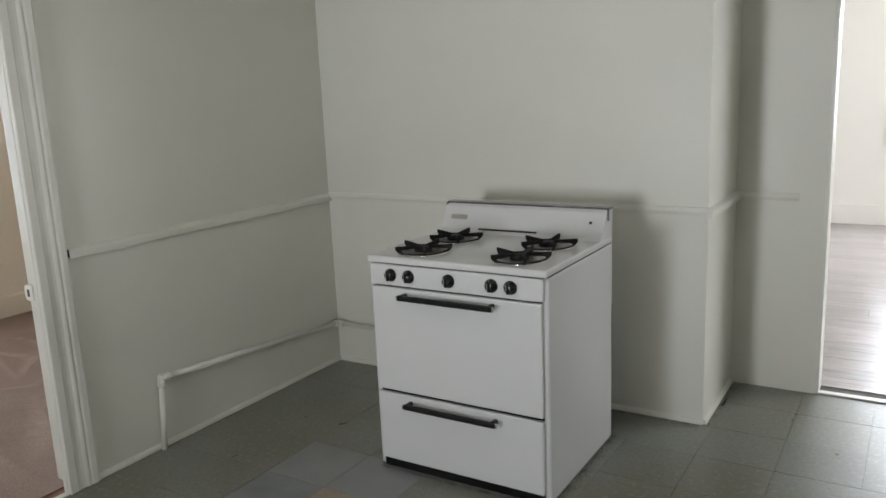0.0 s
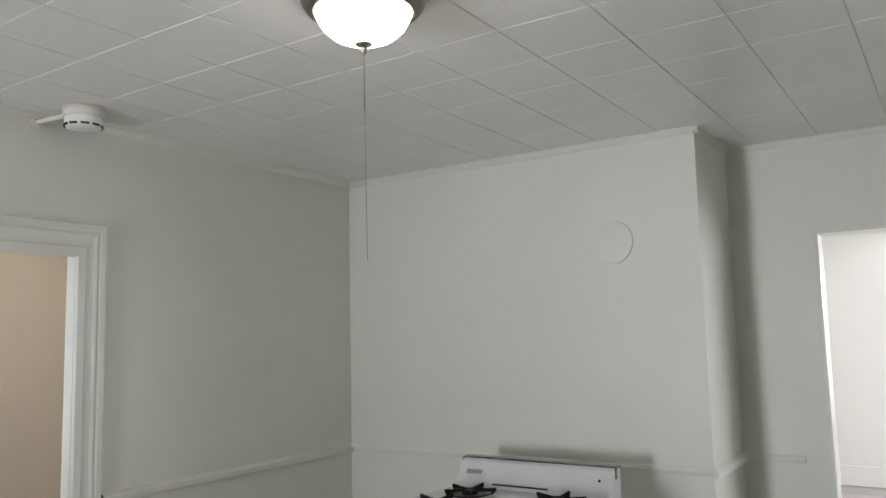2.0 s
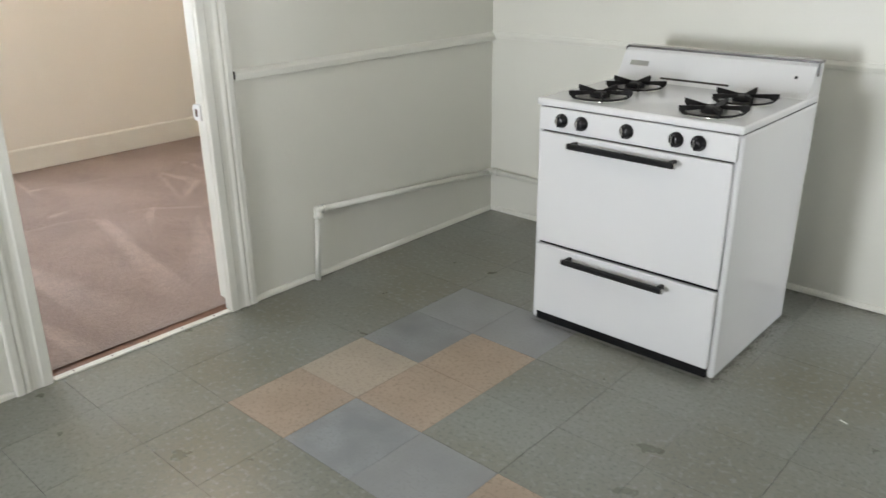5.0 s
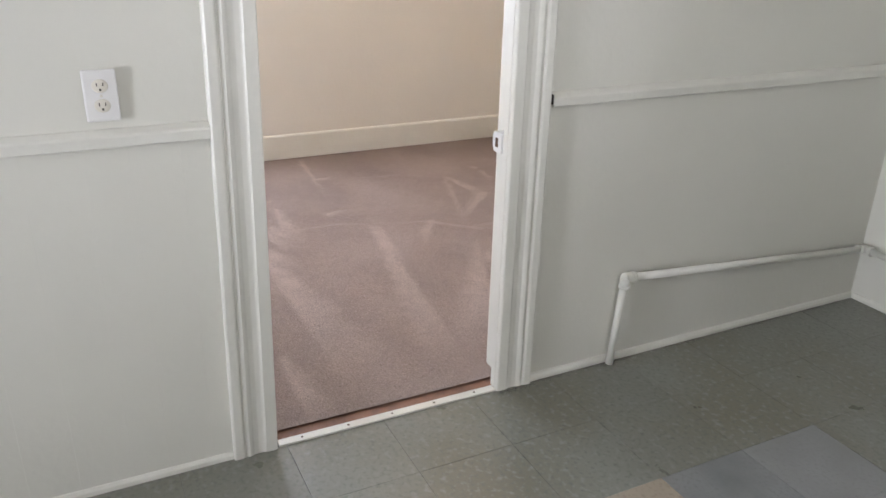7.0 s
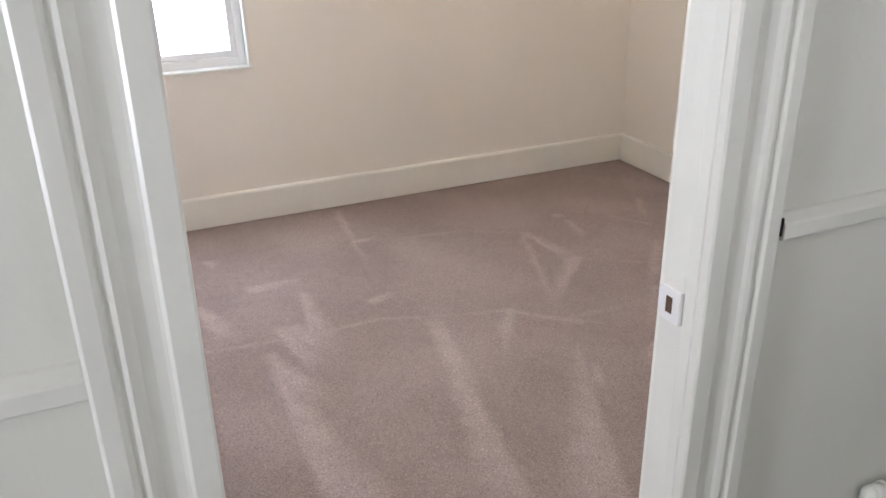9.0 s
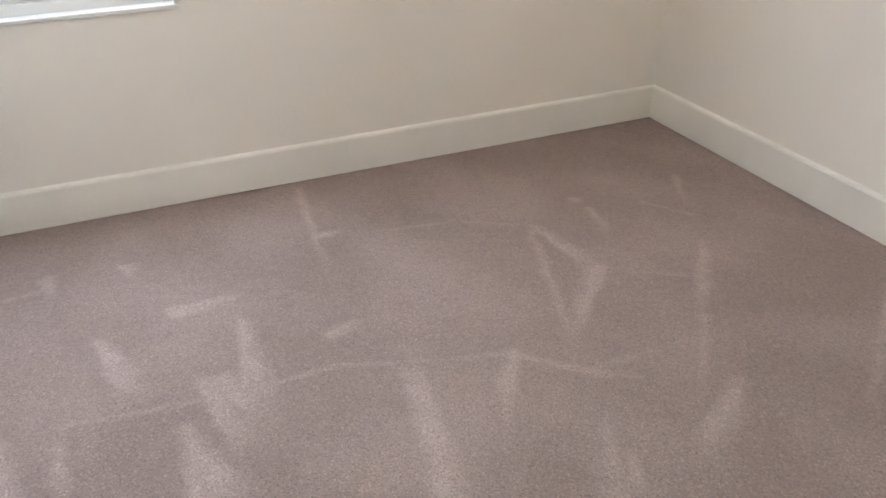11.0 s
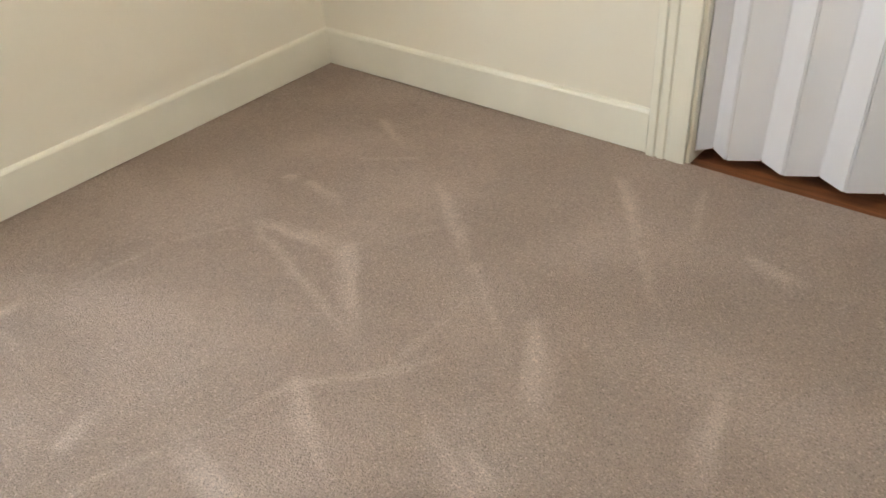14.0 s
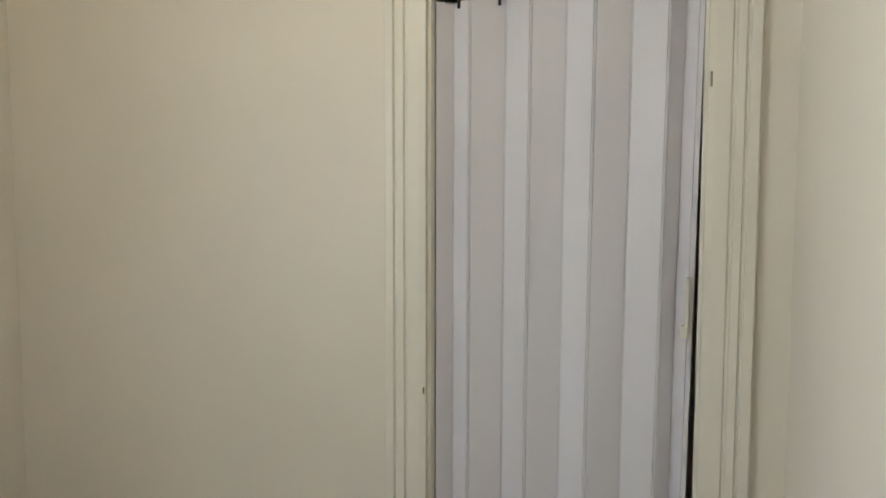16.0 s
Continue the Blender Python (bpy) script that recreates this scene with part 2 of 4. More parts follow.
structure("wall_south", boxes([((-0.15, -6.0, 0), (0.65, -5.9, CEIL)), ((1.55, -6.0, 0), (3.8, -5.9, CEIL)), ((0.65, -6.0, 2.0), (1.55, -5.9, CEIL))]),
          kitchen_paint, "off-white painted wall with a back door opening", "wall")
structure("wall_bedroom_west", boxes([((BED_W - 0.15, -3.7, 0), (BED_W, 0.285, WIN_B)), ((BED_W - 0.15, -3.7, WIN_T), (BED_W, 0.285, CEIL)),
          ((BED_W - 0.15, -3.7, WIN_B), (BED_W, WIN_LO, WIN_T)), ((BED_W - 0.15, WIN_HI, WIN_B), (BED_W, 0.285, WIN_T))]),
          bedroom_paint, "cream painted bedroom wall with a window", "wall")
structure("wall_bedroom_north", boxes([((BED_W, BED_N, 0), (CLOS_LO, 0.285, CEIL)), ((CLOS_HI, BED_N, 0), (BED_E, 0.285, CEIL)),
          ((CLOS_LO, BED_N, CLOS_TOP), (CLOS_HI, 0.285, CEIL))]), bedroom_paint, "cream painted bedroom wall with a closet opening", "wall")
structure("wall_bedroom_east", boxes([((BED_E - 0.004, -3.7, 0), (BED_E, DOOR_LO, CEIL)), ((BED_E - 0.004, DOOR_HI, 0), (BED_E, BED_N, CEIL)),
          ((BED_E - 0.004, DOOR_LO, DOOR_TOP), (BED_E, DOOR_HI, CEIL))]), bedroom_paint, "cream painted bedroom wall beside the doorway", "wall")
structure("wall_bedroom_recess", boxes([((BED_W - 0.15, -3.8, 0), (BED_E, -3.7, CEIL))]), bedroom_paint, "cream painted wall closing the bedroom recess", "wall")
# skewed wall beside the open door
SK_A, SK_B = Vector((-1.046, -2.668, 0)), Vector((-2.45, -2.880, 0))
sk_dir = (SK_B - SK_A).normalized()
sk_out = Vector((sk_dir.y, -sk_dir.x, 0))
bm = bmesh.new()
prof = [(0, 0), (0, CEIL), (-0.20, CEIL), (-0.20, 0)]
a = [SK_A + sk_out * p + Vector((0, 0, q)) for p, q in prof]
add_strip(bm, prof, a, [p + sk_dir * (SK_B - SK_A).length for p in a])
structure("wall_bedroom_south", bm, bedroom_paint, "cream painted skewed bedroom wall ending in a corner", "wall")
structure("wall_bedroom_nook", box((-1.14, -2.93, 0), (BED_E - 0.004, -2.80, CEIL)), bedroom_paint, "cream painted wall of the shallow nook behind the open door", "wall")
structure("closet_walls", boxes([((-1.4, 0.95, 0), (-0.15, 1.0, CEIL)), ((-1.45, 0.285, 0), (-1.4, 1.0, CEIL))]), bedroom_paint, "cream painted closet walls in shade", "wall")
structure("walls_living_room", boxes([((0.3, 5.4, 0), (2.60, 5.55, CEIL)), ((3.44, 5.4, 0), (6.0, 5.55, CEIL)), ((2.60, 5.4, 0), (3.44, 5.55, 0.85)), ((2.60, 5.4, 2.19), (3.44, 5.55, CEIL)), ((0.15, 0.70, 0), (0.3, 5.55, CEIL)), ((3.85, 0.58, 0), (6.0, 0.70, CEIL)),
          ((5.9, 0.70, 0), (6.05, 2.0, CEIL)), ((5.9, 4.4, 0), (6.05, 5.4, CEIL)), ((5.9, 2.0, 0), (6.05, 4.4, 0.75)), ((5.9, 2.0, 2.25), (6.05, 4.4, CEIL))]),
          living_paint, "white painted living room walls", "wall")
structure("baseboard_living_room", box((0.3, 5.382, 0), (6.0, 5.4, 0.2), 0.004), living_paint, "tall white painted baseboard", "baseboard")

# floors
structure("ground", box((-60, -60, -0.35), (60, 60, -0.30)), brick_outside, "pale grey ground outside the house", "ground")
floor = structure("floor_kitchen", box((0, -5.9, -0.10), (3.65, 0.70, -0.004)), grout_dark, "old green-grey vinyl tile kitchen floor with patches", "floor")
floor_living = structure("floor_living_room", box((0.3, 0.70, -0.10), (5.9, 5.4, -0.006)), grout_dark, "grey-brown plank living room floor", "floor")
structure("floor_closet", box((-1.4, 0.17, -0.10), (-0.15, 0.95, 0.0)), wood_brown, "red-brown varnished wooden closet floor", "floor")

# ceilings: square tiles with bevelled joints
bm = bmesh.new()
T = 0.3048
for i in range(13):
    for j in range(23):
        x0, y1 = -0.22 + i * T, 0.585 - j * T
        lo, hi = Vector((max(x0, 0), max(y1 - T, -5.9), 0)), Vector((min(x0 + T, 3.65), min(y1, ALC), 0))
        if lo.x >= hi.x or lo.y >= hi.y or (hi.x <= CHIM and lo.y >= 0):
            continue
        g, b = 0.0007, 0.0035
        low = [bm.verts.new((x, y, CEIL)) for x, y in ((lo.x + b, lo.y + b), (hi.x - b, lo.y + b), (hi.x - b, hi.y - b), (lo.x + b, hi.y - b))]
        up = [bm.verts.new((x, y, CEIL + 0.004)) for x, y in ((lo.x + g, lo.y + g), (hi.x - g, lo.y + g), (hi.x - g, hi.y - g), (lo.x + g, hi.y - g))]
        bm.faces.new(low)
        for k in range(4):
            bm.faces.new((low[k], low[(k + 1) % 4], up[(k + 1) % 4], up[k]))
add_box(bm, (0, -5.9, CEIL + 0.004), (3.65, ALC, CEIL + 0.1))
structure("ceiling_kitchen", bm, ceiling_white, "white painted ceiling of square fibre tiles", "ceiling")
structure("ceiling_bedroom", box((BED_W - 0.15, -3.8, CEIL), (BED_E, 1.0, CEIL + 0.1)), bedroom_paint, "cream painted bedroom ceiling", "ceiling")
structure("ceiling_living_room", box((0.15, 0.70, CEIL), (6.05, 5.55, CEIL + 0.1)), living_paint, "white painted living room ceiling", "ceiling")
structure("backdrop", boxes([((-9.0, -9, -0.3), (-8.9, 6, 8)), ((9.9, -4, -0.3), (10.0, 9, 8)), ((-3, -12.0, -0.3), (6, -11.9, 6))]), outside_white, "bright overexposed daylight outside the windows", "backdrop")

# carpet with brushed pile marks: x0, y0, width0, x1, y1, width1
STROKES_A = ((-2.77, -1.59, .05, -2.12, -1.64, .02), (-2.36, -1.62, .07, -2.37, -1.50, .03), (-2.10, -.89, .015, -1.46, -1.10, .03), (-2.12, -.87, .02, -1.79, -.81, .10),
             (-1.79, -.81, .10, -1.46, -1.10, .02), (-1.76, -.38, .05, -1.41, -.67, .04), (-1.41, -.67, .03, -1.14, -.90, .015), (-1.12, -.76, .02, -.96, -1.02, .10), (-1.53, -1.55, .02, -1.05, -1.68, .17),
             (-1.98, -1.95, .03, -1.49, -1.97, .12), (-2.05, -2.14, .05, -2.06, -1.98, .08), (-2.44, -2.25, .08, -2.33, -2.24, .03), (-2.46, -2.51, .03, -2.30, -2.48, .03), (-2.02, -2.36, .03, -1.71, -2.25, .13),
             (-2.15, -.62, .03, -1.95, -.65, .02), (-2.24, -.14, .03, -1.99, -.28, .02))
STROKES_B = ((-2.23, -.645, .04, -2.21, -.60, .03), (-1.42, -2.17, .04, -.30, -2.06, .26), (-1.54, -1.58, .03, -.26, -1.82, .18), (-.46, -2.33, .03, -.07, -2.30, .12), (-1.15, -1.19, .02, -.26, -1.68, .24), (-1.28, -.03, .05, -.92, -.53, .03),
             (-1.04, .03, .02, -.94, -.27, .02), (-1.14, -.77, .02, -.93, -1.04, .09), (-.66, -.71, .02, -.60, -1.0, .08), (-1.53, -2.17, .02, -1.28, -2.14, .06), (-1.60, -2.47, .03, -1.40, -2.46, .04),
             (-1.34, -1.36, .02, -1.2, -1.42, .05), (-1.03, -1.20, .03, -.90, -1.28, .10), (-1.71, -2.05, .09, -1.50, -1.98, .05), (-.80, -.23, .05, -.63, -.28, .07))
STROKES_C = ((-2.05, -2.72, .03, -1.20, -2.50, .11), (-1.76, -1.74, .05, -1.80, -1.60, .02), (-1.72, -2.10, .05, -1.42, -2.02, .11), (-2.07, -2.16, .07, -2.08, -1.93, .05), (-1.54, -2.17, .03, -1.20, -2.08, .10),
             (-1.49, -1.27, .03, -1.28, -1.42, .07))
ARCS = ((-2.36, -1.62, -2.26, -1.11), (-2.26, -1.11, -2.12, -.88), (-1.67, -2.46, -1.62, -1.74), (-1.62, -1.74, -1.48, -1.29), (-1.48, -1.29, -1.27, -1.08), (-1.76, -.81, -1.61, -.58),
        (-1.33, -1.10, -1.33, -.79), (-1.46, -1.27, -1.24, -1.01), (-2.10, -.40, -1.91, -.27), (-2.35, -2.8, -2.38, -2.48))
step = 0.0125
xs = np.arange(BED_W, -0.05 + step / 2, step)
ys = np.arange(-3.7, BED_N + step / 2, step)
gx, gy = np.meshgrid(xs, ys, indexing="ij")
pile = np.zeros_like(gx)
wob = np.vectorize(lambda x, y: noise.noise(Vector((x * 14, y * 14, 0.0))) + 0.6 * noise.noise(Vector((x * 37, y * 37, 5.0))))(gx, gy)
tuft = np.vectorize(lambda x, y: noise.noise(Vector((x * 60, y * 60, 2.0))))(gx, gy)
for k, (x0, y0, w0, x1, y1, w1) in enumerate(STROKES_A + STROKES_B + STROKES_C):
    dx, dy = x1 - x0, y1 - y0
    ln = math.hypot(dx, dy)
    s = ((gx - x0) * dx + (gy - y0) * dy) / ln ** 2
    side = 1 if k % 2 else -1
    u = side * ((gx - x0) * dy - (gy - y0) * dx) / ln + 0.012 * wob
    w = (w0 + (w1 - w0) * np.clip(s, 0, 1)) / 2 + 0.012
    # one sharp edge, the other brushed out
    fade = np.clip((w - u) / 0.020, 0, 1) * np.clip((u + w) / (0.020 + 0.7 * w), 0, 1)
    fade = fade * np.clip((s + 0.06) / 0.10, 0, 1) * np.clip((1.15 - s) / 0.55, 0, 1)
    pile = np.maximum(pile, fade * np.clip(0.86 + 0.30 * wob + 0.22 * tuft, 0.15, 1))
for x0, y0, x1, y1 in ARCS:
    dx, dy = x1 - x0, y1 - y0
    ln = math.hypot(dx, dy)
    s = ((gx - x0) * dx + (gy - y0) * dy) / ln ** 2
    d = np.abs((gx - x0) * dy - (gy - y0) * dx - 0.10 * ln * ln * (s - s * s)) / ln
    fade = np.clip((0.015 - d) / 0.013, 0, 1) * ((s > -0.01) & (s < 1.01))
    pile = np.maximum(pile, fade * np.clip(0.42 + 0.35 * wob + 0.2 * tuft, 0, 1))
swathe = np.vectorize(lambda x, y: noise.noise(Vector((x * 2.3 + y, y * 3.1 - x * 1.4, 9.0))))(gx, gy)
pile = np.maximum(pile, np.clip(0.10 + 0.45 * swathe + 0.12 * wob, 0, 0.30))
nx, ny = gx.shape
hz = 0.010 + 0.003 * wob * 0.3
bot = np.stack([gx, gy, hz], -1).reshape(-1, 3)
idx = np.arange(nx * ny).reshape(nx, ny)
faces = np.stack([idx[:-1, :-1], idx[1:, :-1], idx[1:, 1:], idx[:-1, 1:]], -1).reshape(-1, 4)
me = bpy.data.meshes.new("carpet")
me.from_pydata(bot.tolist(), [], faces.tolist())
att = me.attributes.new("pile", 'FLOAT', 'POINT')
att.data.foreach_set("value", np.clip(pile, 0, 1).astype(np.float32).ravel())
for p in me.polygons:
    p.use_smooth = True
carpet_mat = material("carpet", (0.425, 0.328, 0.285), 0.95, vary=0.08, scale=2.0, grain=0.62, grain_scale=235, fleck=0.30, fleck_scale=170, bump=0.012, bump_scale=260, spec=0.1)
cn, cl = carpet_mat.node_tree.nodes, carpet_mat.node_tree.links
cb = cn["Principled BSDF"]
cb.inputs["Sheen Weight"].default_value = 0.25
cb.inputs["Sheen Tint"].default_value = (1.0, 0.86, 0.76, 1)
cb.inputs["Sheen Roughness"].default_value = 0.5
src = cb.inputs["Base Color"].links[0].from_socket
at = cn.new("ShaderNodeAttribute")
at.attribute_name = "pile"
lighter = cn.new("ShaderNodeHueSaturation")
lighter.inputs["Value"].default_value = 1.50
lighter.inputs["Saturation"].default_value = 0.86
cl.new(src, lighter.inputs["Color"])
cl.new(at.outputs["Fac"], lighter.inputs["Fac"])
cl.new(lighter.outputs["Color"], cb.inputs["Base Color"])
me.materials.append(carpet_mat)
tagged(new("carpet", me), "mauve-beige cut-pile carpet with brushed vacuum marks", "carpet", kind="structure")
structure("floor_bedroom", box((BED_W, -3.7, -0.10), (-0.05, BED_N, 0.0)), wood_raw, "wooden subfloor under the bedroom carpet", "floor")
structure("floor_doorway", box((-0.05, DOOR_LO, -0.10), (0.0, DOOR_HI, 0.004)), wood_raw, "bare brown wood strip in the doorway", "floor")

# ---- joinery of the kitchen ----
RAIL = ((0, -0.021), (0.019, -0.021), (0.0215, -0.018), (0.0225, 0.004), (0.020, 0.009), (0.006, 0.019), (0, 0.021))
SHOE = ((0, 0), (0.016, 0), (0.015, 0.012), (0.009, 0.020), (0, 0.022))
SLIM = ((0, -0.018), (0.008, -0.016), (0.012, 0.0), (0.008, 0.016), (0, 0.018))


def trim(name, profile, o, along, out, length, label, mat=trim_paint):
    return structure(name, moulding(profile, o, along, out, length), mat, label, "trim")


trim("chair_rail_west", RAIL, (0, -1.604, 0.958), (0, 1, 0), (1, 0, 0), 1.604, "off-white painted wooden chair rail")
trim("chair_rail_west_2", RAIL, (0, -5.9, 0.958), (0, 1, 0), (1, 0, 0), 3.316, "off-white painted wooden chair rail")
trim("chair_rail_north", SLIM, (0.0, 0, 0.966), (1, 0, 0), (0, -1, 0), CHIM + 0.010, "slim off-white painted chair rail")
trim("chair_rail_chimney", RAIL, (CHIM, -0.010, 0.960), (0, 1, 0), (1, 0, 0), ALC + 0.010, "off-white painted chair rail on the chimney side")
trim("chair_rail_alcove", SLIM, (CHIM + 0.02, ALC, 0.957), (1, 0, 0), (0, -1, 0), 0.262, "slim off-white painted chair rail")
trim("shoe_west", SHOE, (0, -1.614, 0), (0, 1, 0), (1, 0, 0), 1.614, "off-white quarter-round shoe moulding")
trim("shoe_west_2", SHOE, (0, -5.9, 0), (0, 1, 0), (1, 0, 0), 3.298, "off-white quarter-round shoe moulding")
trim("shoe_north", SHOE, (0, 0, 0), (1, 0, 0), (0, -1, 0), CHIM, "off-white quarter-round shoe moulding")
trim("shoe_chimney", SHOE, (CHIM, 0, 0), (0, 1, 0), (1, 0, 0), ALC, "off-white quarter-round shoe moulding")
COVE = ((0, 0), (0.022, 0), (0.016, -0.012), (0.006, -0.026), (0, -0.03))
trim("cove_west", COVE, (0, -5.9, CEIL), (0, 1, 0), (1, 0, 0), 5.9, "small painted cove under the ceiling", kitchen_paint)
trim("cove_north", COVE, (0, 0, CEIL), (1, 0, 0), (0, -1, 0), CHIM + 0.02, "small painted cove under the ceiling", kitchen_paint)
trim("cove_chimney", COVE, (CHIM, -0.02, CEIL), (0, 1, 0), (1, 0, 0), ALC, "small painted cove under the ceiling", kitchen_paint)
trim("cove_alcove", COVE, (CHIM, ALC, CEIL), (1, 0, 0), (0, -1, 0), 1.57, "small painted cove under the ceiling", kitchen_paint)

# fluted casings
FLUTED = [(0.0, -0.002), (0.0, 0.020), (0.004, 0.023), (0.036, 0.023), (0.041, 0.0195), (0.046, 0.0182), (0.060, 0.0172), (0.075, 0.0188), (0.082, 0.0222), (0.090, 0.0243), (0.096, 0.0222),
          (0.100, 0.0202), (0.103, 0.0197), (0.106, 0.0228), (0.111, 0.0255), (0.134, 0.0255), (0.139, 0.022), (0.140, -0.002)]
door_frame = thing("door_1", "fluted off-white painted doorway into the bedroom", "doorway", kind="structure")
part("casing", casing(FLUTED, -2.478, -1.742, 1.958, lambda u, v, d: Vector((d, u + (0.02 * v if u < -2.1 else 0), v)), 0.90, 0.92), trim_paint, door_frame, "fluted off-white painted casing")
part("casing", casing([(0, 0), (0, 0.012), (0.09, 0.014), (0.10, 0)], DOOR_LO, DOOR_HI, DOOR_TOP, lambda u, v, d: Vector((BED_E - 0.004 - d, u, v))), bedroom_trim, door_frame)
RB = -0.022   # the rebate for the door begins here
part("jamb", boxes([((RB, DOOR_LO - 0.01, 0.004), (0.004, -2.474, 1.956)), ((RB, -1.744, 0.004), (0.004, DOOR_HI, 1.956)), ((RB, DOOR_LO, 1.956), (0.004, DOOR_HI, DOOR_TOP))], 0.003), trim_paint, door_frame)
part("rebate", boxes([((BED_E - 0.005, DOOR_LO, 0.004), (RB, DOOR_LO + 0.003, DOOR_TOP)), ((BED_E - 0.005, DOOR_HI - 0.003, 0.004), (RB, DOOR_HI, DOOR_TOP))]), trim_paint, door_frame)
strike = part("strike_plate", boxes([((RB - 0.046, -1.750, 0.800), (RB - 0.001, DOOR_HI - 0.002, 0.860)), ((RB - 0.058, -1.746, 0.810), (RB - 0.046, DOOR_HI - 0.002, 0.850))], 0.002), plastic_white, door_frame, "painted strike plate with a dark worn hole")
part("hole", box((RB - 0.032, -1.7512, 0.816), (RB - 0.018, -1.7490, 0.844)), rust, strike)
part("hinge", box((0.004, -2.4745, 0.30), (0.012, -2.4715, 0.37), 0.001), rust, door_frame, "dark worn hinge leaf")
part("split", box((0.003, -1.6065, 0.944), (0.019, -1.6035, 0.974), 0.001), slot_dark, door_frame, "dark split beside the casing")
strip = thing("threshold_strip", "white painted metal threshold strip with nails", "threshold", kind="structure")
part("bar", box((-0.012, -2.472, 0), (0.018, -1.745, 0.007), 0.002), trim_paint, strip)
for k in range(5):
    part("nail", tube((0.004, -2.40 + k * 0.145, 0.006), (0.004, -2.40 + k * 0.145, 0.0085), 0.0035, 10), rust, strip)
strip2 = thing("threshold_strip", "pale metal threshold strip between tile and plank floor", "threshold", kind="structure")
part("bar", box((2.464, 0.58, 0), (3.45, 0.62, 0.008), 0.003), plastic_white, strip2)
part("edge_trim", box((2.464, ALC - 0.003, 0), (2.482, 0.703, 2.045), 0.003), trim_paint, strip2)

# wainscot boards beside the door
wains = thing("wainscot", "off-white painted vertical board wainscot", "wainscot", kind="structure")
edges = [-2.586, -2.655, -2.775, -2.868, -3.0, -3.12, -3.25, -3.36, -3.5, -3.7, -3.9, -4.1, -4.3, -4.5, -4.75, -5.0, -5.25, -5.5, -5.89]
for y1, y0 in zip(edges, edges[1:]):
    part("board", box((0.0, y0 + 0.00003, 0.02), (0.005, y1 - 0.00003, 0.938), 0.0003, 1), kitchen_paint, wains)

# ---- marks on the floor ----
crack = thing("floor_crack", "dark broken slit in the floor tile beside the chimney", "crack", kind="structure")
part("slit", boxes([((2.100, 0.245, -0.002), (2.113, 0.30, 0.0012)), ((2.103, 0.298, -0.002), (2.110, 0.335, 0.0012))], 0.0005), slot_dark, crack)

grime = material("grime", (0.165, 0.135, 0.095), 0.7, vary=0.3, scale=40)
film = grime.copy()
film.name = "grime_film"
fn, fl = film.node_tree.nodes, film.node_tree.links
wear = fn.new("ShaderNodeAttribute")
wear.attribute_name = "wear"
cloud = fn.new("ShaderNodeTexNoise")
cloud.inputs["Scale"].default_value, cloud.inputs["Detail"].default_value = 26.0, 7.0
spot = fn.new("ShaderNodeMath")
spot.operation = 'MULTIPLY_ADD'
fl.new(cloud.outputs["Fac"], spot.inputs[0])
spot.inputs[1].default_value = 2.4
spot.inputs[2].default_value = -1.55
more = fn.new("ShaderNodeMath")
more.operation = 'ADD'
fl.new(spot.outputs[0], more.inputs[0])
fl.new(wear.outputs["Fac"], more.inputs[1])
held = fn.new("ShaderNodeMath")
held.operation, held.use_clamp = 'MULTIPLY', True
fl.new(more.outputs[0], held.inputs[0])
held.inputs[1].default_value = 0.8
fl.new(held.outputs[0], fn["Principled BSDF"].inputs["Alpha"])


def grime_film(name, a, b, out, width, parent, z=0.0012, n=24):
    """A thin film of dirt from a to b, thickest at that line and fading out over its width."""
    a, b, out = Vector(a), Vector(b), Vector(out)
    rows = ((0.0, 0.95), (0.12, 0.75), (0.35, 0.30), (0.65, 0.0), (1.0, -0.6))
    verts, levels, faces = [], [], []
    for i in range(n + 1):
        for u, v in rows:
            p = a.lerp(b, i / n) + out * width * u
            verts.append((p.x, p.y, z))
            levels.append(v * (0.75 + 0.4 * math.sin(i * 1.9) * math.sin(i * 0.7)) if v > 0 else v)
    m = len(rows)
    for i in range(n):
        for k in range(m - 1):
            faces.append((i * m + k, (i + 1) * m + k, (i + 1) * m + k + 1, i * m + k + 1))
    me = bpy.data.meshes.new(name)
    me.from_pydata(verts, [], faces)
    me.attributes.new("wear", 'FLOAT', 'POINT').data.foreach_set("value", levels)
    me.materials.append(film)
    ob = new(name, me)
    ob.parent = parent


soil = thing("floor_stain", "brown grime on the tiles round the stove and along the walls", "stain", kind="structure")
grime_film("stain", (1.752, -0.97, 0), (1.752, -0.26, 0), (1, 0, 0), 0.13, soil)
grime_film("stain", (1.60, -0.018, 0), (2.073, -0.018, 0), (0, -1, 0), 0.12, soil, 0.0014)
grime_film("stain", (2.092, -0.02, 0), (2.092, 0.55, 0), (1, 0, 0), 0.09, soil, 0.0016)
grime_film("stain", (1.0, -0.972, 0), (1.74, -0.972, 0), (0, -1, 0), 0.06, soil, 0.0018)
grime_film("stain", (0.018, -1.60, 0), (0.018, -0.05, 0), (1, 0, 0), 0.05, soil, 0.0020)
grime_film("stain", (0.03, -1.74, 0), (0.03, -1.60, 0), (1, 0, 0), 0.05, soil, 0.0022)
chip = thing("paint_chip", "small white paint flake lying on the tile floor", "flake", (2.176, -0.921, 0.0012), rz=-20)
part("flake", box((-0.014, -0.003, 0.0), (0.012, 0.004, 0.0012), 0.0005, 1), plastic_white, chip)

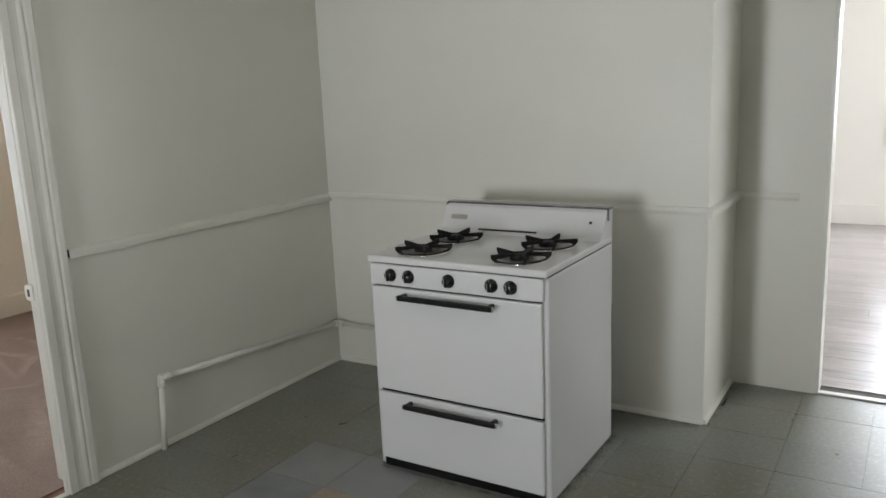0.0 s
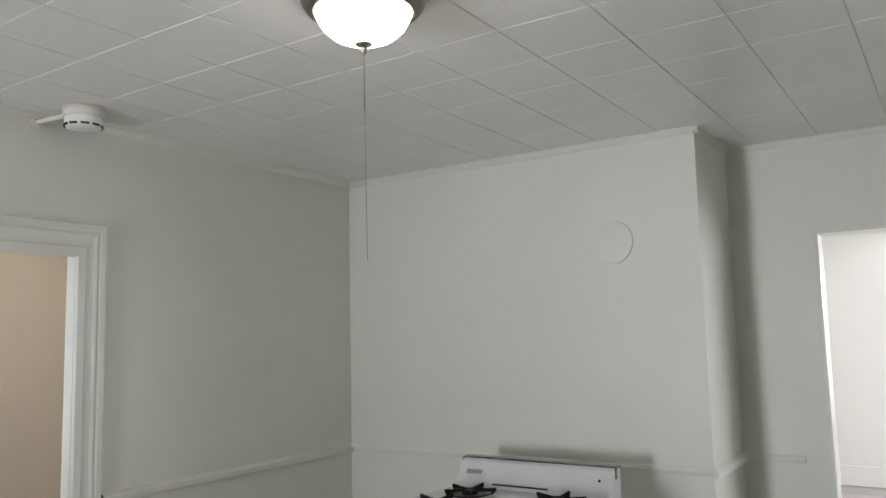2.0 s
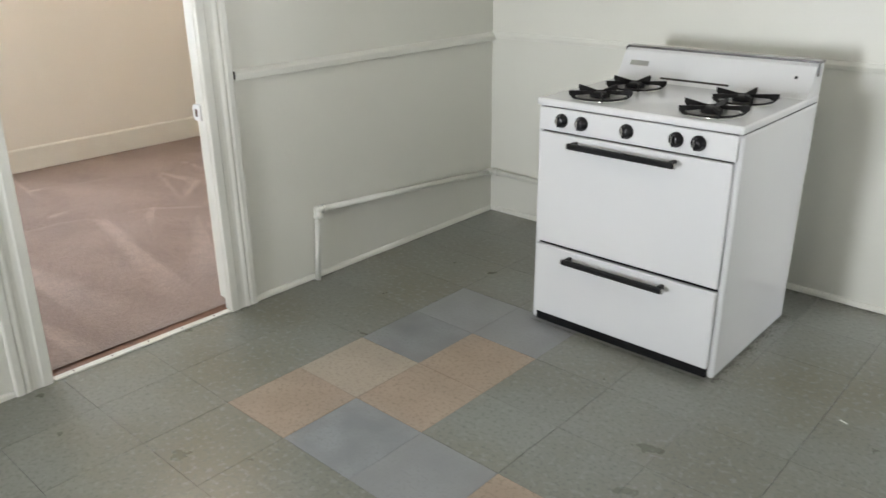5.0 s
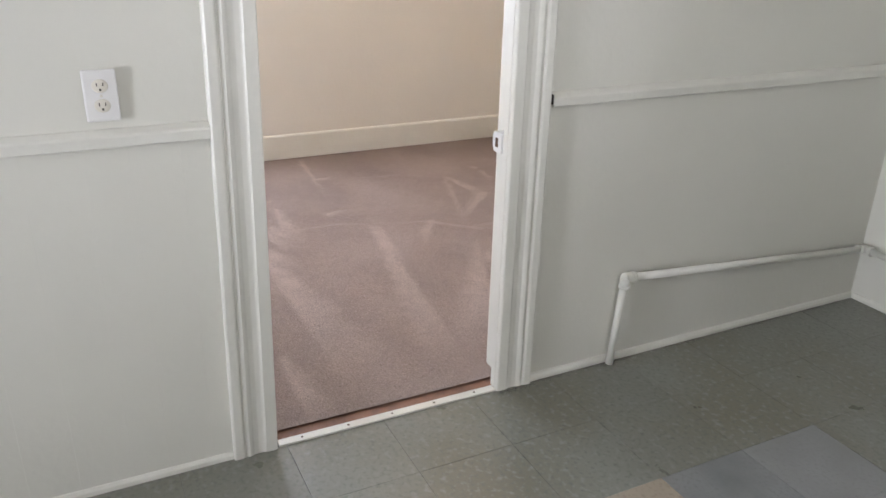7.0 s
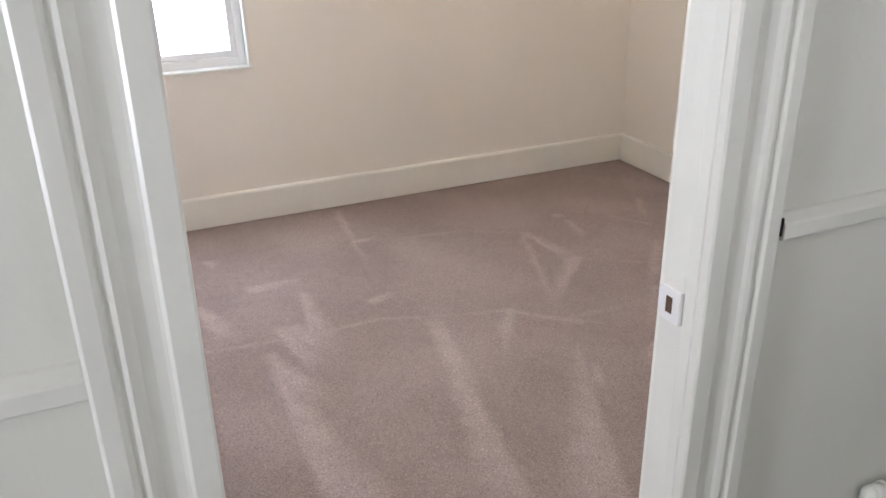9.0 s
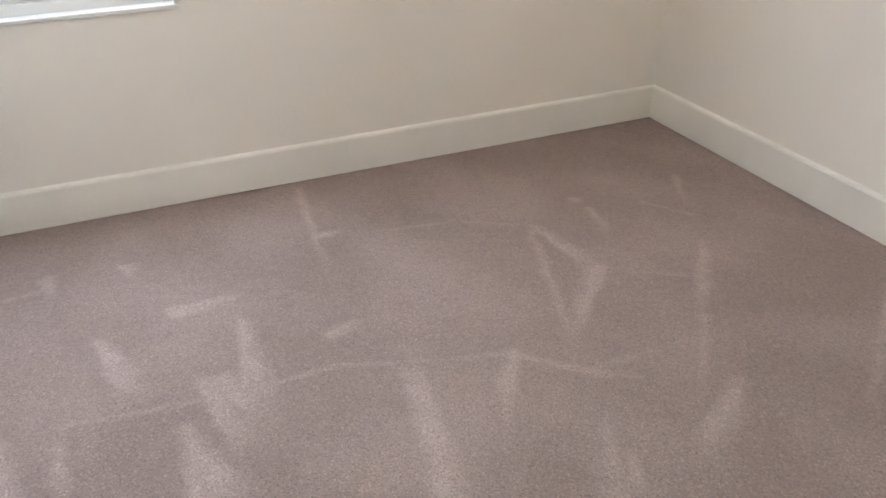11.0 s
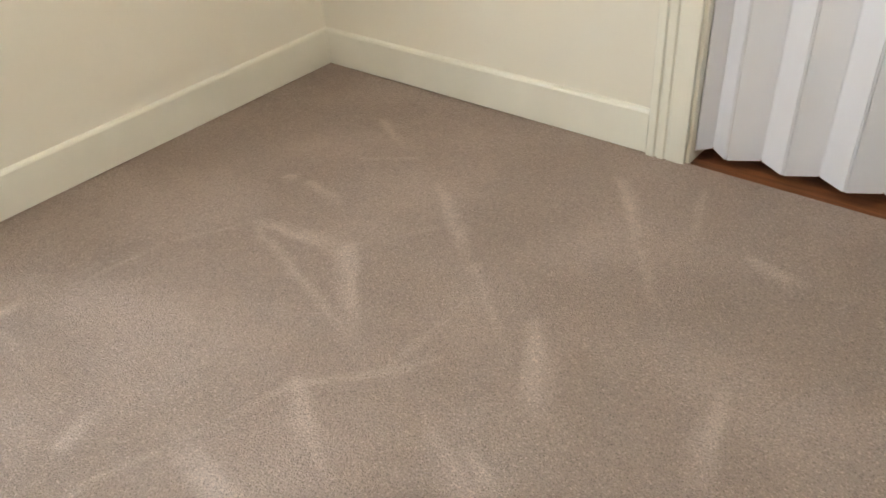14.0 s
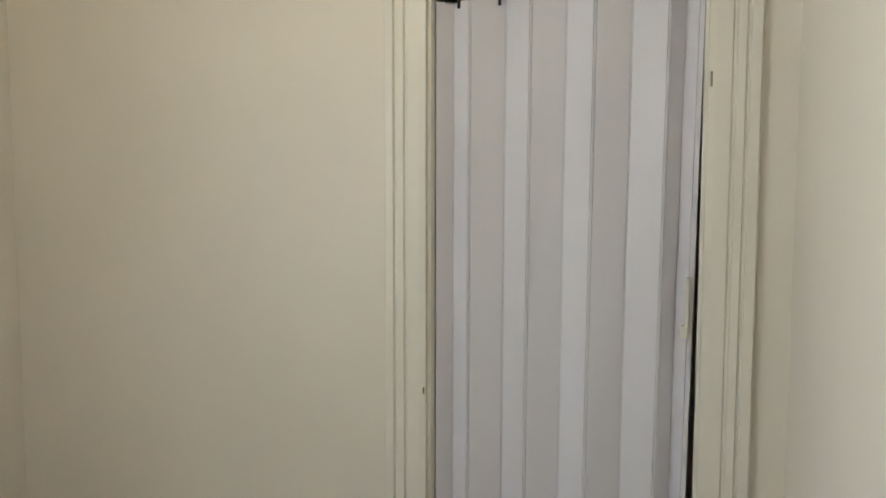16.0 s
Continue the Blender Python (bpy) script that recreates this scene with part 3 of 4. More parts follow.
# ---- the stove ----
SX0, SX1, SY0, SY1 = 0.985, 1.755, -0.955, -0.30
stove = thing("gas_stove", "white enamel gas range with black knobs standing clear of the wall", "stove", (SX0, SY0, 0))
W, D, TOP = SX1 - SX0, SY1 - SY0, 0.897
part("body", boxes([((0.02, 0.03, 0.05), (W - 0.02, D, 0.86))]), enamel, stove)
for x in (0.0, W - 0.026):
    part("side_panel", box((x, 0.0, 0.003), (x + 0.026, D, 0.868), 0.0115, 4), enamel, stove)
part("cooktop", box((-0.001, -0.014, 0.870), (W + 0.001, D, TOP), 0.007, 3), enamel, stove)
part("seam", box((0.003, 0.004, 0.8675), (W - 0.003, D, 0.8705)), black_gloss, stove, "black shadow gap")
# black box supplies the shade of the open recess below the drawer
part("toe_kick", box((0.026, -0.004, 0.004), (W - 0.026, 0.02, 0.040)), black_gloss, stove, "black strip standing in for the shaded gap under the drawer")
part("seam", boxes([((0.020, 0.005, 0.036), (W - 0.020, 0.03, 0.866))]), black_gloss, stove, "black shadow gap")
panel = part("control_panel", box((0.014, -0.016, 0.783), (W - 0.012, 0.006, 0.8665), 0.004), enamel, stove)
door = part("oven_door", box((0.020, -0.020, 0.348), (W - 0.018, 0.004, 0.777), 0.005), enamel, stove)
drawer = part("drawer", box((0.020, -0.020, 0.044), (W - 0.018, 0.004, 0.335), 0.006), enamel, stove)
for x in (0.113, 0.196, 0.375, 0.556, 0.633):
    m = Matrix.Translation((x, -0.016, 0.826)) @ Matrix.Rotation(radians(90), 4, 'X')
    knob = part("knob", lathe([(0, 0.0), (0.026, 0.0), (0.0255, 0.006), (0.020, 0.010), (0.018, 0.020), (0.014, 0.023), (0, 0.024)], 28, m), black_gloss, panel, "black control knob", True)
    part("grip", box((x - 0.004, -0.046, 0.806), (x + 0.004, -0.030, 0.846), 0.003), black_gloss, knob)
    # pointer widened into a bright bar that imitates the highlight beside the grip
    part("pointer", box((x - 0.0115, -0.0405, 0.813), (x - 0.0045, -0.0385, 0.840), 0.001, 1), chrome, knob)
for z, holder in ((0.748, door), (0.302, drawer)):
    h = part("handle", box((0.165, -0.062, z - 0.011), (0.575, -0.046, z + 0.011), 0.005), black_gloss, holder, "black bar handle with chrome ends")
    for x in (0.172, 0.552):
        part("bracket", box((x, -0.050, z - 0.010), (x + 0.016, -0.016, z + 0.012), 0.003), black_gloss, h)
    for x in (0.160, 0.574):
        part("cap", box((x, -0.060, z - 0.009), (x + 0.007, -0.047, z + 0.009), 0.002), chrome, h)
# back guard: a sloped panel with a flat top
bm = bmesh.new()
gp = [(D - 0.135, TOP - 0.003), (D - 0.120, TOP + 0.004), (D - 0.105, TOP + 0.014), (D - 0.052, 1.003), (D - 0.030, 1.014), (D + 0.012, 1.014), (D + 0.012, 0.60), (D - 0.02, 0.60)]
va = [Vector((0.004, y, z)) for y, z in gp]
add_strip(bm, gp, va, [p + Vector((W - 0.008, 0, 0)) for p in va])
guard = part("backguard", bm, enamel, stove, "white sloped backguard")
part("chrome_edge", boxes([((0.0, D - 0.034, 1.011), (W, D + 0.014, 1.021)), ((-0.001, D - 0.046, 0.968), (0.005, D - 0.034, 1.016)), ((W - 0.005, D - 0.046, 0.968), (W + 0.001, D - 0.034, 1.016))], 0.002), edge_steel, guard, "thin dull chrome edging")
sl = Matrix.Translation((0, D - 0.0860, 0.944)) @ Matrix.Rotation(math.atan2(0.053, 0.092) * -1, 4, 'X')
bm = box((0.045, -0.004, 0.005), (0.125, 0.002, 0.026))
bm.transform(sl)
part("nameplate", bm, chrome, guard, "small grey metal nameplate")
bm = box((0.70, -0.004, 0.015), (0.712, 0.002, 0.027), 0.003)
bm.transform(sl)
part("button", bm, black_gloss, guard)
bm = box((0.195, -0.003, -0.042), (0.475, 0.003, -0.034))
bm.transform(sl)
part("vent_slot", bm, slot_dark, guard)
for bx, by in ((0.175, 0.13), (0.175, 0.385), (0.600, 0.13), (0.600, 0.385)):
    bowl = part("burner", lathe([(0.090, TOP + 0.002), (0.082, TOP + 0.004), (0.060, TOP + 0.001), (0.03, TOP + 0.001), (0, TOP + 0.001)], 32, Matrix.Translation((bx, by, 0))), bowl_steel, stove, "dull steel burner bowl", True)
    part("ring", lathe([(0.104, TOP), (0.102, TOP + 0.004), (0.088, TOP + 0.004), (0.086, TOP)], 36, Matrix.Translation((bx, by, 0))), chrome, bowl, "", True)
    part("burner_head", lathe([(0.036, TOP), (0.036, TOP + 0.012), (0.028, TOP + 0.018), (0, TOP + 0.018)], 24, Matrix.Translation((bx, by, 0))), cast_iron, bowl, "", True)
    bm = bmesh.new()
    for k in range(5):
        rot = Matrix.Translation((bx, by, 0)) @ Matrix.Rotation(radians(18 + 72 * k), 4, 'Z')
        b2 = bmesh.new()
        side = ((0.024, TOP + 0.013), (0.096, TOP + 0.012), (0.100, TOP + 0.002), (0.106, TOP + 0.002), (0.118, TOP + 0.016), (0.118, TOP + 0.030), (0.024, TOP + 0.024))
        va = [Vector((r, -0.0026 - 0.010 * (r - 0.030), z)) for r, z in side]
        add_strip(b2, side, va, [Vector((p.x, -p.y, p.z)) for p in va])
        b2.transform(rot)
        tmp = bpy.data.meshes.new("tmp")
        b2.to_mesh(tmp)
        b2.free()
        bm.from_mesh(tmp)
        bpy.data.meshes.remove(tmp)
    rp = [(0.098, TOP + 0.003), (0.103, TOP + 0.003), (0.103, TOP + 0.008), (0.098, TOP + 0.008), (0.098, TOP + 0.003)]
    b3 = lathe(rp, 32, Matrix.Translation((bx, by, 0)))
    tmp = bpy.data.meshes.new("tmp")
    b3.to_mesh(tmp)
    b3.free()
    bm.from_mesh(tmp)
    bpy.data.meshes.remove(tmp)
    part("grate", bm, cast_iron, stove, "black cast iron burner grate")

# ---- gas pipe ----
pipe = thing("gas_pipe", "white painted pipe with elbow running along the wall", "pipe")
ELB, COR, BCK = Vector((0.030, -1.264, 0.329)), Vector((0.030, -0.030, 0.232)), Vector((1.15, -0.030, 0.222))
part("riser", tube((0.030, -1.29, 0.0), ELB, 0.0135, 16), trim_paint, pipe, "", True)
part("run", tube(ELB, COR, 0.0135, 16), trim_paint, pipe, "", True)
part("run", tube(COR, BCK, 0.0135, 16), trim_paint, pipe, "", True)
for e, dirs in ((ELB, ((0, 0, -1), (0, 1, -0.083))), (COR, ((0, -1, 0.083), (1, 0, -0.01)))):
    bm = bmesh.new()
    bmesh.ops.create_uvsphere(bm, u_segments=16, v_segments=10, radius=0.0185, matrix=Matrix.Translation(e))
    for d in dirs:
        dv = Vector(d).normalized()
        add_tube(bm, e, e + dv * 0.036, 0.0185)
        add_tube(bm, e + dv * 0.028, e + dv * 0.038, 0.021)
    part("elbow", bm, trim_paint, pipe, "", True)

# ---- wall and ceiling fixtures of the kitchen ----
flue = thing("flue_cover", "round painted flue cover plate on the chimney", "flue cover", (1.655, 0, 2.024))
part("plate", lathe([(0, 0.003), (0.088, 0.003), (0.099, 0.0)], 56, Matrix.Rotation(radians(90), 4, 'X')), kitchen_paint, flue, "", True)
bm = bmesh.new()
rim = [(r, h) for r, h in ((0.0955, 0.0), (0.0965, 0.011), (0.1040, 0.012), (0.1060, 0.0))]
rings = []
for k in range(41):
    t = k / 40
    ang = radians(-102 + 190 * t)
    lift = min(1.0, 4 * t, 4 * (1 - t)) + 0.02
    rings.append([bm.verts.new((r * math.cos(ang), -h * lift, r * math.sin(ang))) for r, h in rim])
for p, q in zip(rings, rings[1:]):
    for k in range(3):
        bm.faces.new((p[k], p[k + 1], q[k + 1], q[k]))
part("rim", bm, kitchen_paint, flue)
outlet = thing("wall_outlet", "white duplex wall outlet on its cover plate", "outlet", (0.005, -2.812, 1.056))
plate = part("plate", box((0.0, -0.036, -0.058), (0.007, 0.036, 0.058), 0.004), plastic_white, outlet)
for z in (0.022, -0.022):
    turn = Matrix.Translation((0.0055, 0, z)) @ Matrix.Rotation(radians(90), 4, 'Y') @ Matrix.Diagonal((0.88, 1.0, 1.0, 1))
    so = part("socket", lathe([(0.0175, 0.0), (0.0172, 0.0025), (0.0155, 0.0036), (0, 0.0040)], 28, turn), plastic_cream, outlet, "cream socket face", True)
    part("slots", boxes([((0.009, -0.0075, z - 0.000), (0.0098, -0.0055, z + 0.007)), ((0.009, 0.0055, z - 0.000), (0.0098, 0.0075, z + 0.007)), ((0.009, -0.0022, z - 0.010), (0.0098, 0.0022, z - 0.0055))]), slot_dark, so)
part("screw", lathe([(0, 0.0078), (0.003, 0.0074), (0.0035, 0.0065)], 14, Matrix.Rotation(radians(90), 4, 'Y')), plastic_cream, outlet)

smoke = thing("smoke_detector", "white round smoke detector with a conduit to the wall", "smoke detector", (0.20, -1.845, CEIL))
part("base", lathe([(0, 0), (0.078, 0), (0.079, -0.036), (0.074, -0.042), (0, -0.042)], 40), plastic_cream, smoke, "", True)
part("cover", lathe([(0.070, -0.040), (0.071, -0.070), (0.064, -0.082), (0.030, -0.086), (0, -0.086)], 40), plastic_white, smoke, "", True)
bm = bmesh.new()
for k in range(10):
    a0 = radians(36 * k + 8)
    b2 = Matrix.Rotation(a0, 4, 'Z')
    made = bmesh.ops.create_cube(bm, size=1.0, matrix=b2 @ Matrix.Translation((0.0665, 0, -0.074)) @ Matrix.Diagonal((0.012, 0.030, 0.007, 1)))
part("vents", bm, slot_dark, smoke)
part("conduit", tube((-0.06, -0.035, -0.025), (-0.198, -0.09, -0.045), 0.010, 12), plastic_cream, smoke)
part("clip", box((-0.200, -0.105, -0.066), (-0.182, -0.075, -0.030), 0.003), plastic_cream, smoke)

LX, LY = 1.768, -2.02
light = thing("ceiling_light", "lit frosted glass dome ceiling light with bronze rim and pull chain", "ceiling light", (LX, LY, CEIL))
part("rim", lathe([(0.06, 0), (0.158, 0), (0.160, -0.016), (0.164, -0.026), (0.166, -0.044), (0.156, -0.060), (0.142, -0.072), (0.130, -0.073), (0.126, -0.050)], 56), bronze, light, "brushed bronze rim", True)
bowl = part("glass_bowl", lathe([(0.129, -0.064), (0.126, -0.082), (0.112, -0.108), (0.086, -0.132), (0.050, -0.148), (0, -0.154)], 56), lamp_glass, light, "glowing frosted glass bowl", True)
part("finial", lathe([(0, -0.150), (0.024, -0.152), (0.023, -0.158), (0.010, -0.163), (0.007, -0.170), (0.009, -0.176), (0.006, -0.182), (0, -0.183)], 24), nickel, light, "", True)
bm = bmesh.new()
for k in range(34):
    bmesh.ops.create_icosphere(bm, subdivisions=1, radius=0.0027, matrix=Matrix.Translation((0, 0, -0.185 - k * 0.0043)))
chain = part("pull_chain", bm, bronze, light, "beaded metal pull chain")
part("bell", tube((0, 0, -0.331), (0, 0, -0.343), 0.0035, 10, 0.002), chrome, chain)
part("cord", tube((0, 0, -0.34), (0.004, -0.002, -0.735), 0.0009, 6), nickel, chain, "thin pale cord")

# counter beside the camera's start
counter = thing("base_cabinet", "off-white kitchen base cabinet under a counter", "cabinet", (2.935, -3.0, 0))
part("body", box((0, 0, 0.09), (0.69, 1.6, 0.86), 0.002), kitchen_paint, counter)
part("plinth", box((0.05, 0.0, 0), (0.69, 1.6, 0.09)), black_gloss, counter)
for k in range(3):
    d = part("door", box((-0.018, 0.02 + k * 0.53, 0.12), (0.0, 0.52 + k * 0.53, 0.83), 0.004), trim_paint, counter)
    part("handle", tube((-0.03, 0.06 + k * 0.53, 0.70), (-0.03, 0.06 + k * 0.53, 0.78), 0.005, 10), chrome, d)
ctop = thing("countertop", "dark grey laminate countertop with a teal edge", "countertop", (2.912, -3.02, 0.86))
part("top", box((0.022, 0.022, 0.0), (0.73, 1.64, 0.040), 0.001), counter_grey, ctop)
part("edge", boxes([((0, 0, 0), (0.0215, 1.64, 0.0405)), ((0.0215, 0, 0), (0.73, 0.0215, 0.0405))], 0.003), counter_teal, ctop, "teal edge band")

# ---- bedroom joinery ----
BASE = ((0, 0.0150), (0.018, 0.0150), (0.018, 0.158), (0.014, 0.166), (0.006, 0.169), (0, 0.170))
trim("baseboard_west", BASE, (BED_W, -3.7, 0), (0, 1, 0), (1, 0, 0), 3.7 + BED_N, "tall cream painted baseboard", bedroom_trim)
trim("baseboard_north", BASE, (BED_W, BED_N, 0), (1, 0, 0), (0, -1, 0), CLOS_LO - 0.136 - BED_W, "tall cream painted baseboard", bedroom_trim)
trim("baseboard_north_2", BASE, (CLOS_HI + 0.136, BED_N, 0), (1, 0, 0), (0, -1, 0), BED_E - 0.004 - CLOS_HI - 0.136, "tall cream painted baseboard", bedroom_trim)
trim("baseboard_east", BASE, (BED_E - 0.004, DOOR_HI + 0.104, 0), (0, 1, 0), (-1, 0, 0), BED_N - DOOR_HI - 0.104, "tall cream painted baseboard", bedroom_trim)
trim("baseboard_south", tuple((p, min(q, 0.112) if q < 0.165 else 0.112 + (q - 0.165)) for p, q in BASE), SK_A, sk_dir, sk_out, (SK_B - SK_A).length, "tall cream painted baseboard", bedroom_trim)

closet = thing("door_2", "cream painted closet doorway with grooved casing", "doorway", kind="structure")
PLAIN = [(0.0, -0.002), (0.0, 0.018), (0.020, 0.020), (0.058, 0.020), (0.062, 0.014), (0.068, 0.014), (0.072, 0.022), (0.092, 0.022), (0.096, 0.015), (0.102, 0.015), (0.106, 0.024), (0.130, 0.023), (0.134, 0.018), (0.134, -0.002)]
part("casing", casing(PLAIN, CLOS_LO, CLOS_HI, CLOS_TOP, lambda u, v, d: Vector((u, BED_N - d, v))), bedroom_trim, closet)
part("jamb", boxes([((CLOS_LO, BED_N - 0.002, 0.002), (CLOS_LO + 0.012, 0.287, CLOS_TOP)), ((CLOS_HI - 0.012, BED_N - 0.002, 0.002), (CLOS_HI, 0.287, CLOS_TOP)), ((CLOS_LO + 0.012, BED_N - 0.002, CLOS_TOP - 0.012), (CLOS_HI - 0.012, 0.287, CLOS_TOP))], 0.002), bedroom_trim, closet)
part("nick", box((-0.352, BED_N - 0.0205, 0.28), (-0.348, BED_N - 0.0192, 0.31), 0.001), tile_tan, closet)
part("nick", box((-0.352, BED_N - 0.0205, 1.775), (-0.346, BED_N - 0.0192, 1.815), 0.001), tile_tan, closet)
part("nick", box((CLOS_LO - 0.008, BED_N - 0.0212, 0.868), (CLOS_LO - 0.004, BED_N - 0.0180, 0.888), 0.0005), rust, closet)

fold = thing("accordion_door", "white vinyl folding accordion door, closed, hanging in the closet opening", "folding door")
CX, FRONT, BACK = -0.42, 0.185, 0.240
nodes = [(-1.149, 0.190)]
for k, x in enumerate((-1.093, -1.042, -0.933, -0.858, -0.756, -0.674, -0.574, -0.473, -0.434)):
    y = BACK if k % 2 == 0 else FRONT
    nodes.append((CX + (x - CX) * (y + 2.15) / 2.35, y))
nodes.append((-0.394, 0.196))
FZ0, FZ1 = 0.046, 2.066


def fold_at(x, y, z):
    """The folds hang a little out of plumb, so that the free edge leaves a gap widening downwards."""
    return Vector((x + (0.014 - 0.027 * (1 - z / FZ1)) * (x + 1.149) / 0.757, y, z))


def fold_strip(ring):
    bm = bmesh.new()
    low, up = [fold_at(*q, FZ0) for q in ring], [fold_at(*q, FZ1) for q in ring]
    add_strip(bm, ring, low, up)
    return bm


for (x0, y0), (x1, y1) in zip(nodes, nodes[1:]):
    dv = Vector((x1 - x0, y1 - y0, 0))
    nv = Vector((-dv.y, dv.x, 0)).normalized() * 0.003
    e = dv.normalized() * 0.004
    p = [Vector((x0, y0, 0)) + e - nv, Vector((x1, y1, 0)) - e - nv, Vector((x1, y1, 0)) - e + nv, Vector((x0, y0, 0)) + e + nv]
    part("slat", fold_strip([(q.x, q.y) for q in p]), vinyl_fold, fold)
for x, y in nodes[1:-1]:
    part("hinge_strip", tube(fold_at(x, y, FZ0 + 0.004), fold_at(x, y, FZ1 - 0.002), 0.0032, 8), vinyl_fold, fold)
part("end_post", fold_strip([(-0.396, 0.188), (-0.384, 0.188), (-0.384, 0.216), (-0.396, 0.216)]), vinyl_fold, fold)
part("handle", box((-0.402, 0.166, 1.12), (-0.390, 0.188, 1.26), 0.004), plastic_cream, fold, "pale plastic pull handle")
part("latch", box((-0.414, 0.170, 1.09), (-0.392, 0.192, 1.125), 0.003), plastic_cream, fold)
part("track", box((CLOS_LO + 0.014, 0.195, CLOS_TOP - 0.020), (CLOS_HI - 0.014, 0.230, CLOS_TOP - 0.013)), chrome, fold)
for x in np.linspace(-1.08, -0.44, 6):
    part("glide", tube((x, 0.212, FZ1 - 0.02), (x, 0.212, CLOS_TOP - 0.012), 0.005, 8), slot_dark, fold)

# window
win = thing("window_1", "white vinyl slider window in the bedroom", "window", kind="structure")
wx0, wx1 = BED_W - 0.10, BED_W - 0.05
part("window_frame", boxes([((wx0, WIN_LO, WIN_B), (wx1, WIN_LO + 0.045, WIN_T)), ((wx0, WIN_HI - 0.045, WIN_B), (wx1, WIN_HI, WIN_T)), ((wx0, WIN_LO + 0.045, WIN_B), (wx1, WIN_HI - 0.045, WIN_B + 0.05)),
     ((wx0, WIN_LO + 0.045, WIN_T - 0.05), (wx1, WIN_HI - 0.045, WIN_T)), ((wx0, (WIN_LO + WIN_HI) / 2 - 0.025, WIN_B + 0.05), (wx1, (WIN_LO + WIN_HI) / 2 + 0.025, WIN_T - 0.05))], 0.004), plastic_white, win)
for lo, hi in ((WIN_LO + 0.045, (WIN_LO + WIN_HI) / 2 - 0.025), ((WIN_LO + WIN_HI) / 2 + 0.025, WIN_HI - 0.045)):
    part("sash", boxes([((wx0 + 0.01, lo, WIN_B + 0.05), (wx1 - 0.012, lo + 0.028, WIN_T - 0.05)), ((wx0 + 0.01, hi - 0.028, WIN_B + 0.05), (wx1 - 0.012, hi, WIN_T - 0.05)),
         ((wx0 + 0.01, lo + 0.028, WIN_B + 0.05), (wx1 - 0.012, hi - 0.028, WIN_B + 0.078)), ((wx0 + 0.01, lo + 0.028, WIN_T - 0.078), (wx1 - 0.012, hi - 0.028, WIN_T - 0.05))], 0.003), plastic_white, win)
    g = part("pane", box((wx0 + 0.022, lo + 0.028, WIN_B + 0.078), (wx0 + 0.026, hi - 0.028, WIN_T - 0.078)), pane_glass, win)
    g.visible_shadow = False
part("window_sill", boxes([((wx1 - 0.001, WIN_LO, WIN_B - 0.002), (BED_W + 0.012, WIN_HI + 0.004, WIN_B + 0.012)), ((wx1, WIN_HI - 0.010, WIN_B + 0.012), (BED_W + 0.010, WIN_HI + 0.004, WIN_T)), ((wx1, WIN_LO, WIN_B + 0.012), (BED_W + 0.010, WIN_LO + 0.012, WIN_T))], 0.002), trim_paint, win)

# double-hung window of the living room
win2 = thing("window_2", "white painted double-hung window in the living room", "window", kind="structure")
part("casing", boxes([((2.515, 5.380, 0.80), (2.60, 5.3995, 2.27)), ((3.44, 5.380, 0.80), (3.525, 5.3995, 2.27)), ((2.60, 5.380, 2.19), (3.44, 5.3995, 2.27))], 0.003), trim_paint, win2)
part("window_sill", box((2.50, 5.365, 0.815), (3.54, 5.3995, 0.85), 0.003), trim_paint, win2)
for z0, z1, y0 in ((0.85, 1.53, 5.425), (1.51, 2.19, 5.450)):
    part("sash", boxes([((2.60, y0, z0), (2.645, y0 + 0.024, z1)), ((3.395, y0, z0), (3.44, y0 + 0.024, z1)), ((2.645, y0, z0), (3.395, y0 + 0.024, z0 + 0.045)), ((2.645, y0, z1 - 0.04), (3.395, y0 + 0.024, z1))], 0.003), plastic_white, win2)
    g = part("pane", box((2.645, y0 + 0.010, z0 + 0.045), (3.395, y0 + 0.013, z1 - 0.04)), pane_glass, win2)
    g.visible_shadow = False

# the open bedroom door
leaf = thing("bedroom_door", "cream painted wooden door standing open against the wall, with a brushed nickel knob", "door", (-0.136, -2.458, 0.014), rz=180 + 11.3)
LW = 0.724
part("leaf", box((0, 0, 0.0), (LW, 0.035, DOOR_TOP - 0.03), 0.003), bedroom_trim, leaf)
for z0, z1 in ((0.22, 0.85), (1.0, 1.78)):
    part("panel", box((0.11, -0.004, z0), (LW - 0.11, 0.002, z1), 0.003), bedroom_trim, leaf)
km = Matrix.Translation((LW - 0.052, 0.0, 0.775)) @ Matrix.Rotation(radians(90), 4, 'X')
kn = part("knob", lathe([(0.010, 0.0), (0.010, 0.022), (0.020, 0.028), (0.0275, 0.040), (0.0275, 0.050), (0.022, 0.060), (0.010, 0.064), (0, 0.064)], 32, km), nickel, leaf, "round brushed nickel knob", True)
part("rose", lathe([(0, 0), (0.032, 0), (0.031, 0.004), (0.020, 0.009), (0.010, 0.010)], 32, km), nickel, kn, "", True)

# bedroom lamp holder with its chain
blamp = thing("lamp_holder", "white porcelain lamp holder with a lit bulb and pull chain", "lamp holder", (-1.4, -1.18, CEIL))
part("base", lathe([(0, 0), (0.055, 0), (0.055, -0.02), (0.03, -0.05), (0.028, -0.07), (0, -0.07)], 32), plastic_white, blamp, "", True)
part("bulb", lathe([(0.012, -0.068), (0.014, -0.085), (0.028, -0.110), (0.031, -0.130), (0.024, -0.152), (0, -0.162)], 24), bulb_glass, blamp, "lit warm bulb", True)
part("pull_chain", tube((0.03, 0, -0.04), (0.03, 0, -0.67), 0.0014, 6), plastic_white, blamp)

